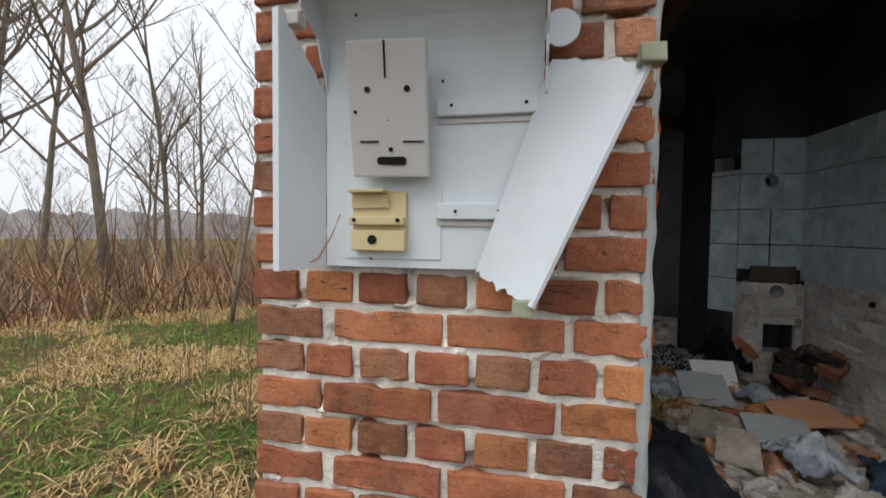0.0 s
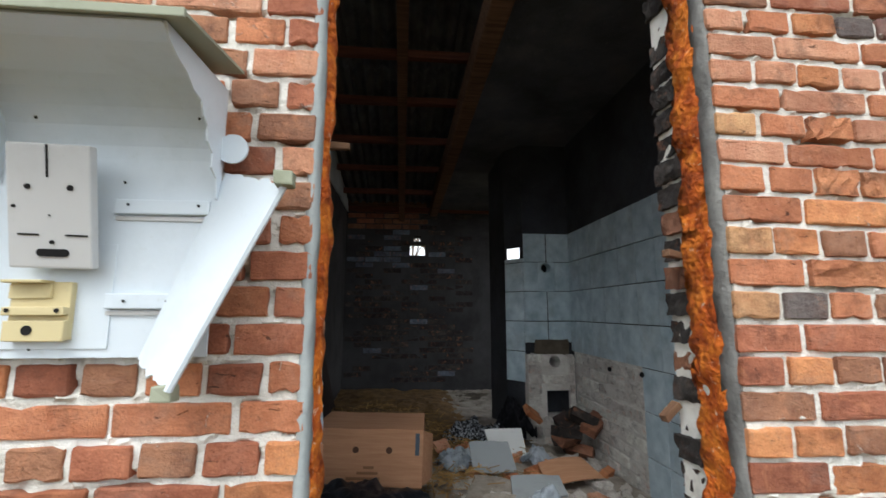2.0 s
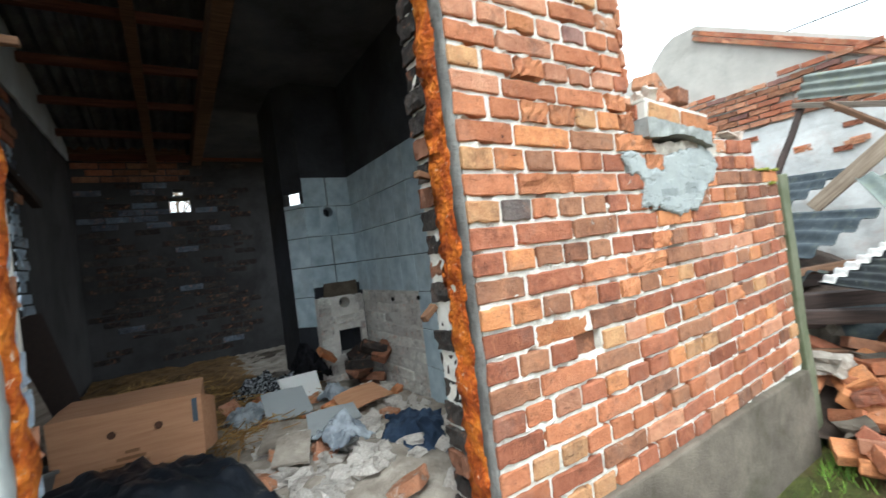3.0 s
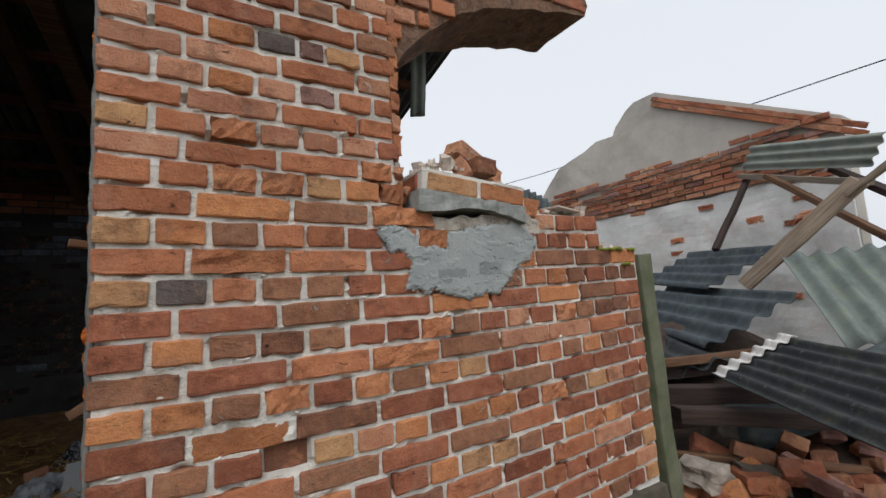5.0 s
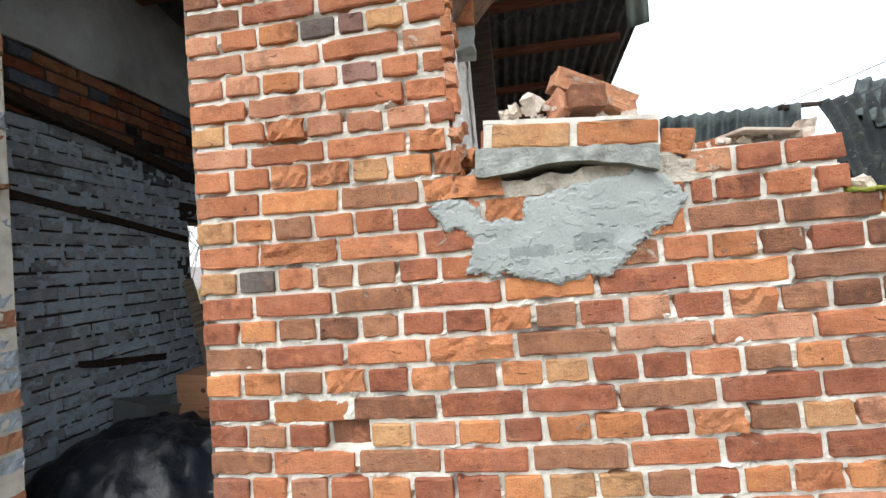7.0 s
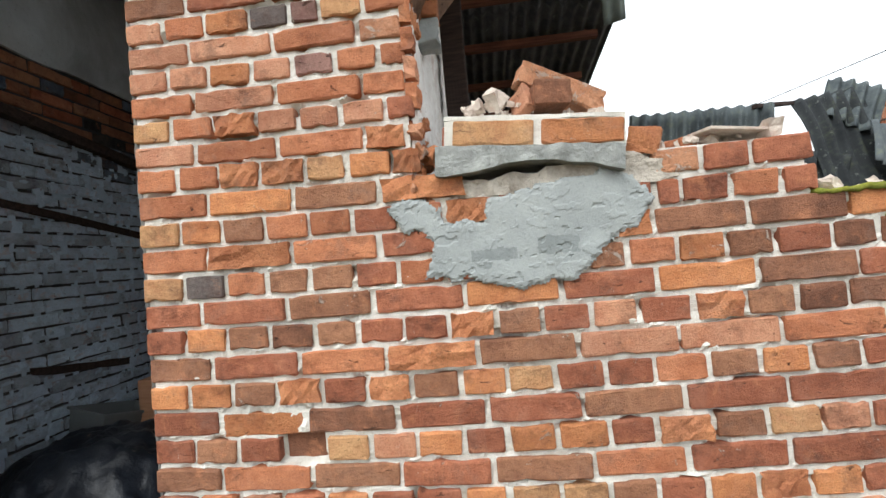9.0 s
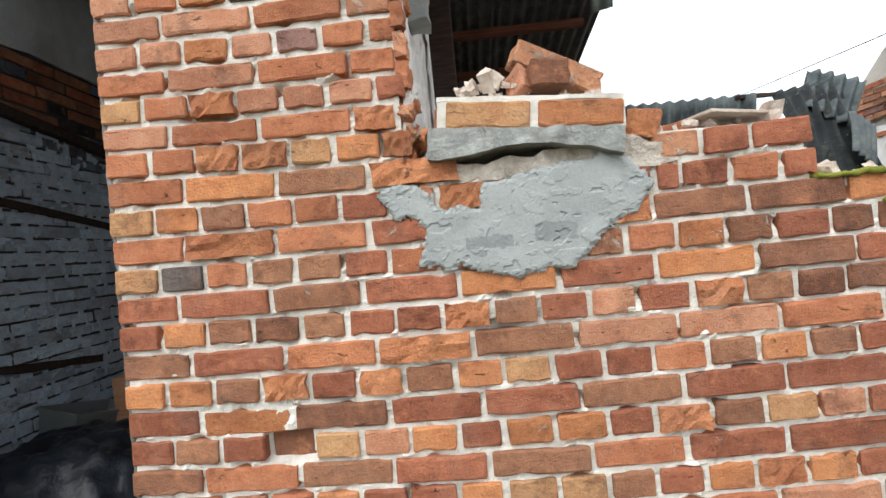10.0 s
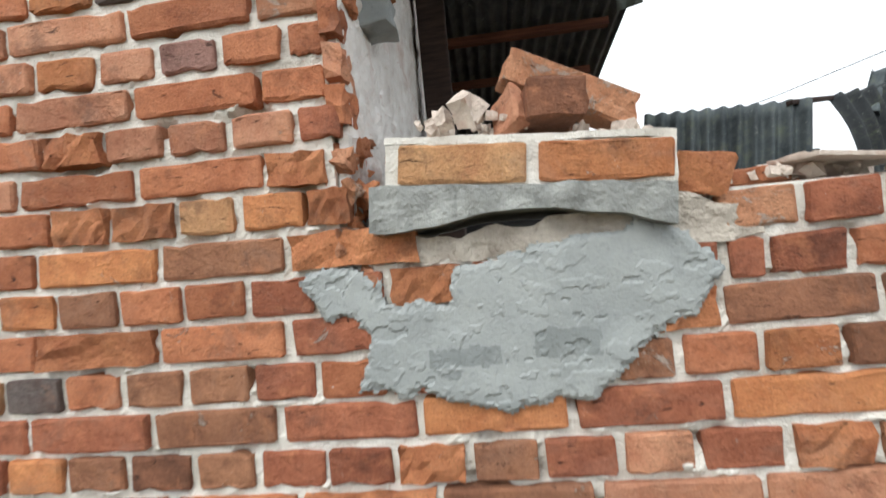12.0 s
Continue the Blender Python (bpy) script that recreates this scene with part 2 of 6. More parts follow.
def add_tube(bm, points, radii, sides=6):
    points = [Vector(p) for p in points]
    rings = []
    for i, p in enumerate(points):
        d = (points[min(i + 1, len(points) - 1)] - points[max(i - 1, 0)]).normalized()
        side = d.cross(Vector((0, 0, 1)) if abs(d.z) < 0.9 else Vector((1, 0, 0))).normalized()
        up = side.cross(d)
        rings.append([bm.verts.new(p + radii[i] * (side * math.cos(a) + up * math.sin(a))) for a in (2 * math.pi * s / sides for s in range(sides))])
    for a, b in zip(rings, rings[1:]):
        for s in range(sides):
            bm.faces.new([a[s], a[(s + 1) % sides], b[(s + 1) % sides], b[s]])
    bm.faces.new(rings[0][::-1])
    bm.faces.new(rings[-1])


# ---- bricks ----
brick_meshes = {}


def brick_bm(length, height, depth, seed, wear=0.0016, proud=0.003):
    """One brick's face: worn rim, slightly domed; x 0..length, z 0..height, front at y = 0, back at y = depth."""
    rnd = random.Random(seed)
    bm = bmesh.new()
    c = 0.004
    mids = 6 if length > 0.16 else 3
    rim = [(c, 0)] + [(length * (i + 1) / (mids + 1), 0) for i in range(mids)] + [(length - c, 0), (length, c), (length, height - c), (length - c, height)]
    rim += [(length * (i + 1) / (mids + 1), height) for i in reversed(range(mids))] + [(c, height), (0, height - c), (0, c)]
    cx, cz = length / 2, height / 2
    pts = []
    for x, z in rim:
        chip = rnd.uniform(0.002, 0.007) if rnd.random() < 0.1 else 0.0
        pts.append((x + rnd.uniform(-wear, wear) + math.copysign(chip, cx - x) * 0.6, z + rnd.uniform(-wear, wear) * 0.8 + math.copysign(chip, cz - z)))
    back = [bm.verts.new((x, depth, z)) for x, z in pts]
    edge = [bm.verts.new((x, proud, z)) for x, z in pts]
    front = []
    for x, z in pts:
        inset = rnd.uniform(0.001, 0.007)
        dx, dz = cx - x, cz - z
        front.append(bm.verts.new((x + math.copysign(min(inset, abs(dx)), dx), rnd.uniform(-0.0015, 0.0015), z + math.copysign(min(inset, abs(dz)), dz))))
    n = len(pts)
    for i in range(n):
        j = (i + 1) % n
        bm.faces.new([back[i], back[j], edge[j], edge[i]])
        bm.faces.new([edge[i], edge[j], front[j], front[i]])
    bm.faces.new(front)
    bmesh.ops.recalc_face_normals(bm, faces=list(bm.faces))
    return bm


def broken_bm(length, height, depth, seed):
    """A spalled brick: a ragged face set back in places."""
    rnd = random.Random(seed)
    bm = slab_grid(length, height, depth, 6, 3)
    for v in bm.verts:
        if v.co.y < 0.001:
            e = min(v.co.x, length - v.co.x, v.co.z, height - v.co.z)
            v.co.y = rnd.uniform(-0.009, 0.003) + (0.001 if e < 0.002 else 0.0)
        v.co.x += rnd.uniform(-0.004, 0.004)
        v.co.z += rnd.uniform(-0.003, 0.003)
    return bm


def brick_mesh(kind, letter, length, variant, height=0.0625):
    key = (kind, letter, round(length, 3), variant, round(height, 3))
    if key not in brick_meshes:
        seed = f"{kind}{round(length, 3)}{variant}"
        bm = broken_bm(length, height, 0.03, seed) if kind == "x" else brick_bm(length, height, 0.03, seed)
        me = bpy.data.meshes.new("brick")
        bm.normal_update()
        bm.to_mesh(me)
        bm.free()
        me.materials.append(BRICK[letter])
        brick_meshes[key] = me
    return brick_meshes[key]


def lay(parent, letter, x, z, length, rnd, m=Matrix(), sink=0.0, tilt=0.0, tall=0.0625):
    ob = new("brick", brick_mesh("x" if letter == "x" else "n", letter, round(length / 0.004) * 0.004, rnd.randrange(6), tall))
    ob.parent = parent
    ob.matrix_basis = m @ pose(x, sink + rnd.uniform(-0.003, 0.003), z + rnd.uniform(-0.0015, 0.0015), rnd.uniform(-0.8, 0.8), tilt + rnd.uniform(-0.5, 0.5), rnd.uniform(-0.6, 0.6))
    return ob


PITCH, TOP = 0.077, 1.6
HEAD, STRETCH = 0.1243, 0.2486


def course_z(k):
    """Lower edge of the bricks of course k, counted downwards."""
    return TOP - PITCH * k - 0.065


def sag(k, x):
    """How far the courses of the wall beside the gap lie off the level: thinner at the top, sunk in the middle."""
    near = (0.001 if k > 1.5 else -0.004) - 0.006 * max(0.0, -4.0 - k)
    middle = -0.004 - 0.0029 * max(0.0, 1.0 - k)
    end = min(0.019, max(-0.006, 0.002 + 0.0038 * k))
    a, b, c = 0.28, 1.0, 2.0
    return near * (x - b) * (x - c) / ((a - b) * (a - c)) + middle * (x - a) * (x - c) / ((b - a) * (b - c)) + end * (x - a) * (x - b) / ((c - a) * (c - b))

# ---- ground ----
def ground_height(x, y):
    h = 0.16 + 0.05 * noise.noise(Vector((x * 0.5, y * 0.5, 3))) + 0.03 * noise.noise(Vector((x * 1.7, y * 1.7, 9)))
    far = max(0.0, math.hypot(x, y) - 9)
    return h - 0.02 * far if far < 10 else h - 0.2


def ground_material():
    k = Mat("winter_meadow", 0.95)
    straw = k.ramp(k.noise(7, 7, 0.7, k.stretched(1, 1, 1)), (0.3, srgb(92, 74, 52)), (0.7, srgb(176, 146, 100)))
    green = k.ramp(k.noise(11, 6, 0.7), (0.3, srgb(58, 74, 30)), (0.7, srgb(112, 128, 58)))
    c = k.mix(k.math("MULTIPLY", k.step(k.noise(0.9, 5, 0.65), 0.46, 0.58), 0.8), straw, green)
    mud = k.step(k.noise(1.8, 6, 0.7), 0.6, 0.7)
    c = k.mix(k.math("MULTIPLY", mud, 0.6), c, srgb(70, 54, 44))
    k.colour(c).bump(k.math("ADD", k.noise(30, 6, 0.8), k.noise(120, 3)), 1.0, 0.05)
    return k.m


def ground():
    bm = bmesh.new()
    steps = [-900, -300, -120, -60, -34, -22, -15] + [-10 + 0.4 * i for i in range(51)] + [15, 22, 34, 60, 120, 300, 900]
    rows = [[bm.verts.new((x, y, ground_height(x, y))) for x in steps] for y in steps]
    for a, b in zip(rows, rows[1:]):
        for i in range(len(steps) - 1):
            bm.faces.new([a[i], a[i + 1], b[i + 1], b[i]])
    ob = mesh_object("ground", bm, ground_material(), True)
    return tagged(ob, "rough winter meadow with dead straw and patches of green grass", "ground", kind="structure")


ground()

# ---- front wall: right of the doorway ----
HOLES = ((0.6, 0.722, course_z(6) - 0.008, course_z(6) + 0.072),)      # the place of a brick worn back
wall_r = mesh_object("wall_front_right", boxes(
    (0.245, 0.04, 0.0, 1.035, 0.25, 3.9),
    (1.035, 0.04, 0.0, 2.285, 0.25, 1.672),
    (1.035, 0.04, 1.672, 2.02, 0.25, 1.749),
    (1.64, 0.04, 1.749, 2.01, 0.25, 1.822),
), MORTAR)


def joint_face(x0, x1, z0, z1, top, gaps=(), seed=0.0, cell=0.0085, off=lambda k, x: 0.0):
    """The uneven face of the mortar joints, from x0 to x1 and up to top(x), hollowed out in the gaps."""
    bm = bmesh.new()
    nx, nz = int((x1 - x0) / cell), int((z1 - z0) / cell)
    g = {}
    for i in range(nx + 1):
        for j in range(nz + 1):
            x, z = x0 + (x1 - x0) * i / nx, z0 + (z1 - z0) * j / nz
            if z > top(x) + cell:
                continue
            p = Vector((x * 22, z * 22, seed))
            d = 0.0098 + 0.004 * noise.noise(p) + 0.0025 * noise.noise(p * 3.1)
            bed = abs((TOP - z + off((TOP - z) / PITCH, x)) / PITCH % 1.0 - 0.92) * PITCH      # distance from the middle of the bed joint
            spill = noise.noise(Vector((x * 17, z * 30, seed + 5))) + 0.5 * noise.noise(Vector((x * 60, z * 70, seed + 9)))
            d -= 0.022 * max(0.0, spill - 0.28 - 9 * min(bed, 0.05))
            hollow = noise.noise(Vector((x * 14, z * 20, seed + 15)))
            d += 0.06 * max(0.0, hollow - 0.24)
            d = max(d, -0.006)
            if any(a < x < b and c < z < d1 for a, b, c, d1 in gaps):
                d = 0.038
            g[i, j] = bm.verts.new((x, d, min(z, top(x))))
    for i in range(nx):
        for j in range(nz):
            quad = [g.get(q) for q in ((i, j), (i + 1, j), (i + 1, j + 1), (i, j + 1))]
            if all(quad):
                bm.faces.new(quad)
    out = bmesh.ops.extrude_face_region(bm, geom=list(bm.faces))
    vs = [v for v in out["geom"] if isinstance(v, bmesh.types.BMVert)]
    for v in vs:
        v.co.y = 0.045
    bmesh.ops.recalc_face_normals(bm, faces=list(bm.faces))
    return bm


def wall_top(x):
    return 3.9 if x < 1.035 else 1.749 if x < 1.64 else 1.822 if x < 2.01 else 1.749 if x < 2.02 else 1.672


part("mortar_joints", joint_face(0.245, 2.285, 0.56, 3.4, wall_top, HOLES, off=sag), MORTAR, wall_r, "pale uneven mortar joints")
tagged(wall_r, "weathered red brick wall in English bond with pale mortar joints", "wall", kind="structure")

# each brick's colour and its length with one joint, in millimetres, from the doorway on
COURSES = {
    -10: "p118 o125 O129 g118 v85",
    -9: "p189 p246 o241 m125",
    -8: "p123 p119 O126 p121 v122 o119 o79",
    -7: "o191 p243 o242 o127",
    -6: "y122 o125 x127 p119 p122 p121 r86",
    -5: "p189 o239 o246 x115",
    -4: "o129 o124 x122 x126 y119 O120 x100",
    -3: "o214 O246 b244 x235 r236 r235 m123 r118 r244",
    -2: "y123 O125 b126 o125 o122 r126 r126 x136 r135 r136 r135 r63 r120 o120 r122",
    -1: "o203 x243 o246 r292 r291 x128 d229 d231 O244",
    0: "y126 g124 o122 b121 b123 r121 o124 r124 r123 r124 m100 o124 O120 b115 r131 d105 d122",
    1: "r174 r248 b242 r245 O253 r239 O244 d229 r244",
    2: "r119 O124 b123 d129 b121 r123 r123 x126 b117 r126 p118 r136 x123 b120 d118 d122",
    3: "b194 r251 o243 x244 b260 p249 p245 o244",
    4: "O120 O127 b128 x128 r127 x120 b131 O122 y124 r127 r123 o130 b125 O117 d116 r122",
    5: "r203 O250 d253 r239 r245 b255 r243 r244",
    6: "r124 b127 r128 x121 y127 p124 O126 r116 O129 O132 r117 x138 b125 y124 p116 r122",
    7: "b198 o260 b244 r247 b258 o235 r240 r244",
    8: "r123 o122 p122 r123 O123 r122 r129 O121 y134 y123 b118 r121 O119 x123 O117 r122",
}
JOINT = 0.015


def course(k, x0, x1, rnd, clip=()):
    """Lays course k from x0 to x1: even courses of headers, odd ones of stretchers from a three-quarter bat."""
    x, i = x0, 0
    bricks = COURSES.get(k, "").split()
    while x < x1 - 0.03:
        if i < len(bricks):
            letter, step = bricks[i][0], int(bricks[i][1:]) / 1000
        else:
            letter, step = rnd.choice("oooorrrrbbpyd"), 0.1225 if k % 2 == 0 else (0.19 if i == 0 else 0.2435)
        length = min(step - JOINT, x1 - x)
        if length > 0.03 and not any(a < x + length / 2 < b for a, b in clip):
            yield letter, x, length, i
        x += step
        i += 1


def on_course(k, x, length):
    """Place of a brick on the sagging course, with the course's slope in degrees."""
    slope = (sag(k, x + length) - sag(k, x)) / length
    return course_z(k) + sag(k, x), -math.degrees(math.atan(slope))


rnd = random.Random(4)
for k in range(-24, 13):
    right = 2.28 if k >= -1 else 2.025 if k == -2 else 2.02 if k == -3 else 1.05
    zb = course_z(k)
    for over, reach in ((2.42, 1.11), (2.52, 1.2), (2.6, 1.32), (2.7, 1.52), (2.84, 2.1)):
        right = reach if zb > over else right
    clip = [(1.10, 1.63)] if k == -3 else []
    for letter, x, length, i in course(k, 0.237, right, rnd, clip):
        z, tilt = on_course(k, x, length)
        tall = 0.0625 if k > -5 else 0.0565
        length = round(length + rnd.uniform(-0.002, 0.002), 3)
        if k == 6 and i == 3:
            lay(wall_r, "d", x - 0.006, z - 0.01, length + 0.018, rnd, sink=0.031, tall=0.082)      # brick worn back into its hole, its dark colour also painting the recess's shade
            continue
        if k == 5 and i == 1:
            lay(wall_r, "O", x, z - 0.0095, length, rnd, sink=0.006)      # brick slipped down in its bed
            continue
        lay(wall_r, letter, x, z, length, rnd, tilt=tilt, tall=tall)

plinth = mesh_object("plinth", roughen(cut_up(boxes((0.24, -0.025, 0.0, 2.3, 0.038, 0.612), bevel=0.01), 3), 5, 0.012), CONCRETE)
tagged(plinth, "rough grey concrete plinth under the brick wall", "plinth", kind="structure")

# ---- front wall: pillar left of the doorway ----
wall_l = mesh_object("wall_front_left", boxes((-1.5, 0.04, 0.0, -0.735, 0.25, 3.9)), MORTAR)
part("mortar_joints", joint_face(-1.5, -0.735, 0.0, 3.4, lambda x: 3.9, (), 5.0), MORTAR, wall_l, "pale uneven mortar joints")
tagged(wall_l, "red and orange brick pillar beside the doorway", "wall", kind="structure")
LEFT = {
    -6: "rbopob", -5: "rood", -4: "roroor", -3: "rrob", -2: "robroro", -1: "borr",
    0: "orobror", 1: "rorr", 2: "rOrboro", 3: "dooo", 4: "brbrbrO", 5: "oorO", 6: "bObrObr", 7: "rrob", 8: "ooboryr",
}


def left_course(k):
    z, rnd = course_z(k), random.Random(100 + k)
    letters = LEFT.get(k, "")
    if k % 2 == 0:
        cells = [(-1.512 + 0.1195 * n, 0.104 if n < 6 else 0.066) for n in range(7)]
    else:
        slip = 0.012 if k % 4 == 3 else -0.008
        cells = [(-1.512, 0.154), (-1.342 + slip, 0.228), (-1.1 + slip, 0.224), (-0.862 + slip, 0.137 - slip)]
    for n, (x, w) in enumerate(cells):
        letter = letters[n] if n < len(letters) else rnd.choice("ooorrbp")
        yield letter, x, z, w, rnd


for k in range(-24, 19):
    for letter, x, z, w, rnd in left_course(k):
        lay(wall_l, letter, x + rnd.uniform(-0.003, 0.003), z, w + rnd.uniform(-0.003, 0.003), rnd)
    # bricks of the outer side, end on
    side = pose(-1.5, 0.004, 0, 0, 0, -90)
    rnd = random.Random(300 + k)
    if k > -8:
        lay(wall_l, rnd.choice("orrb"), -0.246, course_z(k), 0.23, rnd, side)

# ---- doorway jambs ----
def foam_material():
    k = Mat("aged_orange_foam", 0.8, 0, 0.35)
    c = k.ramp(k.noise(16, 7, 0.7), (0.3, srgb(104, 42, 16)), (0.46, srgb(190, 88, 24)), (0.62, srgb(232, 134, 40)), (0.8, srgb(242, 184, 104)))
    fleck = k.step(k.noise(38, 6, 0.75, distort=0.6), 0.61, 0.66)
    c = k.mix(k.math("MULTIPLY", fleck, 0.8), c, srgb(226, 206, 184))
    k.colour(c)
    k.bump(k.math("ADD", k.noise(45, 5, 0.7), k.math("MULTIPLY", k.voronoi(60), 0.6)), 1.0, 0.02)
    return k.m


FOAM = foam_material()


def ragged_strip(x0, x1, y0, y1, z0, z1, seed, amount, n=90):
    """A lumpy upright strip."""
    bm = bmesh.new()
    rings = []
    for i in range(n + 1):
        z = z0 + (z1 - z0) * i / n
        ring = []
        for a, (u, v) in enumerate(((0, 0), (0.5, -0.08), (1, 0), (1.08, 0.5), (1, 1), (0.5, 1.08), (0, 1), (-0.08, 0.5))):
            p = Vector((a * 3.1, z * 16, seed))
            ring.append(bm.verts.new((x0 + (x1 - x0) * u + amount * noise.noise(p), y0 + (y1 - y0) * v + amount * noise.noise(p + Vector((9, 0, 0))) + amount * 0.6 * noise.noise(p * 2.7), z)))
        rings.append(ring)
    for a, b in zip(rings, rings[1:]):
        for s in range(8):
            bm.faces.new([a[s], a[(s + 1) % 8], b[(s + 1) % 8], b[s]])
    return bm


foam_r = mesh_object("foam_strip", ragged_strip(0.231, 0.25, 0.055, 0.148, 0.55, 3.5, 2.0, 0.024, 260), FOAM, True)
tagged(foam_r, "torn strip of rust-orange expanding foam on the door jamb", "foam", kind="structure")
foam_l = mesh_object("foam_strip", ragged_strip(-0.74, -0.708, 0.055, 0.12, 0.55, 3.5, 8.0, 0.017, 260), FOAM, True)
tagged(foam_l, "torn strip of rust-orange expanding foam on the door jamb", "foam", kind="structure")
DARKCEMENT = plaster_material("stained_cement", srgb(138, 136, 132), srgb(92, 90, 88), srgb(58, 54, 52), 0.7, 7.0, 0.9)
strip_r = mesh_object("mortar_strip", ragged_strip(0.231, 0.247, 0.014, 0.058, 0.55, 3.5, 5.0, 0.006, 200), DARKCEMENT, True)
tagged(strip_r, "grey cement strip along the edge of the doorway", "trim", kind="structure")
strip_l = mesh_object("mortar_strip", ragged_strip(-0.74, -0.718, 0.004, 0.052, 0.4, 3.5, 6.0, 0.005, 200), CEMENT, True)
tagged(strip_l, "grey cement strip along the edge of the doorway", "trim", kind="structure")
# broken inner brick edges of both jambs; the right ones darker, darkest higher up
for side, x, m in (("r", 0.235, 1), ("l", -0.74, -1)):
    for k in range(-24, 13):
        rnd = random.Random(f"{side}{k}")
        w = rnd.uniform(0.06, 0.1)
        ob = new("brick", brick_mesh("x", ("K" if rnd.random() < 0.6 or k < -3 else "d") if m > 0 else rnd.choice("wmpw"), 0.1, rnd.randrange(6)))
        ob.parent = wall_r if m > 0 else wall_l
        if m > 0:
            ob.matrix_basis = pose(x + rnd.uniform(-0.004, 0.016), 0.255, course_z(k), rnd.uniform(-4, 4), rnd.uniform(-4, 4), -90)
        else:
            ob.matrix_basis = pose(x + rnd.uniform(-0.012, 0.014), 0.15, course_z(k), 0, 0, 90)

# ---- inside: walls, floor, ceiling ----
inner_floor = mesh_object("floor", boxes((-1.3, 0.02, 0.3, 2.3, 5.0, 0.5)), FLOORDIRT)
tagged(inner_floor, "earth and rubble floor of the ruined room", "floor", kind="structure")
threshold = mesh_object("threshold", roughen(cut_up(boxes((-0.735, -0.02, 0.05, 0.245, 0.02, 0.5)), 4), 6, 0.02), CONCRETE)
tagged(threshold, "broken concrete threshold of the doorway", "threshold", kind="structure")

WIN = (1.96, 2.80, 1.33, 2.07)          # opening in the left wall: y0, y1, z0, z1
wall_w = mesh_object("wall_left", boxes(
    (-1.5, 0.25, 0.0, -1.312, WIN[0], 3.9), (-1.5, WIN[1], 0.0, -1.312, 5.25, 3.9),
    (-1.5, WIN[0], 0.0, -1.312, WIN[1], WIN[2]), (-1.5, WIN[0], WIN[3], -1.312, WIN[1], 3.9)), BACKWALL)
tagged(wall_w, "whitewashed brick wall, darker towards the top and the back", "wall", kind="structure")
wall_b = mesh_object("wall_back", boxes(
    (-1.312, 5.0, 0.0, -0.43, 5.25, 3.4), (-0.43, 5.0, 0.0, -0.21, 5.25, 2.32), (-0.43, 5.0, 2.49, -0.38, 5.25, 3.4), (-0.27, 5.0, 2.49, -0.21, 5.25, 3.4), (-0.38, 5.0, 2.49, -0.27, 5.25, 2.52), (-0.38, 5.0, 2.6, -0.27, 5.25, 3.4),
    (-0.21, 5.0, 0.0, 0.95, 5.25, 3.4), (0.95, 5.0, 0.0, 1.32, 5.25, 2.2), (0.95, 5.0, 2.7, 1.32, 5.25, 3.4), (1.32, 5.0, 0.0, 2.35, 5.25, 3.4)), BACKWALL)
tagged(wall_b, "smoke-blackened back wall with a knocked-out hole", "wall", kind="structure")
wall_p = mesh_object("wall_partition", boxes((0.852, 0.25, 0.0, 1.03, 2.62, 3.9)), SOOT)
tagged(wall_p, "partition wall, sooty above the tiles", "wall", kind="structure")
lime = mesh_object("plaster_coat", roughen(roughen(slab_grid(2.3, 2.4, 0.02, 150, 90), 9, 0.012, 4.0), 34, 0.012, 9.0), LIMEWALL)
lime.matrix_basis = pose(1.05, 0.02, 1.5, 0, 0, 90)
tagged(lime, "crumbling white lime plaster on the partition", "plaster", kind="structure")

ceiling = mesh_object("ceiling", boxes((-0.05, 0.25, 2.96, 0.852, 5.0, 3.02)), plaster_material("sooty_boards", srgb(92, 94, 100), srgb(52, 54, 58), srgb(120, 120, 122), 0.25))
tagged(ceiling, "soot-black boarded ceiling", "ceiling", kind="structure")
beam = mesh_object("ceiling_beam", roughen(cut_up(boxes((-0.16, 0.25, 2.88, -0.052, 5.0, 3.05), bevel=0.012), 3), 4, 0.012), TIMBER)
tagged(beam, "charred timber beam at the edge of the ceiling", "beam", kind="structure")


# ---- roof of corrugated sheets ----
def corrugated(length, width, wave=0.075, amp=0.014, n_long=8, thick=0.004, sag=0.0, seed=1.0, crumple=0.0, per=8):
    """A wavy sheet: waves along x across the width, length along y."""
    bm = bmesh.new()
    cols = int(width / wave * per)
    rows = []
    for j in range(n_long + 1):
        v = length * j / n_long
        row = []
        for i in range(cols + 1):
            u = width * i / cols
            z = amp * math.sin(2 * math.pi * u / wave) - sag * math.sin(math.pi * j / n_long)
            p = Vector((u * 1.6 + seed, v * 1.6, seed))
            z += crumple * noise.noise(p)
            row.append(bm.verts.new((u, v + crumple * 0.4 * noise.noise(p + Vector((5, 5, 0))) * (j in (0, n_long)), z)))
        rows.append(row)
    faces = []
    for a, b in zip(rows, rows[1:]):
        for i in range(cols):
            faces.append(bm.faces.new([a[i], a[i + 1], b[i + 1], b[i]]))
    out = bmesh.ops.extrude_face_region(bm, geom=faces)
    bmesh.ops.translate(bm, vec=(0, 0, -thick), verts=[g for g in out["geom"] if isinstance(g, bmesh.types.BMVert)])
    bmesh.ops.recalc_face_normals(bm, faces=list(bm.faces))
    return bm


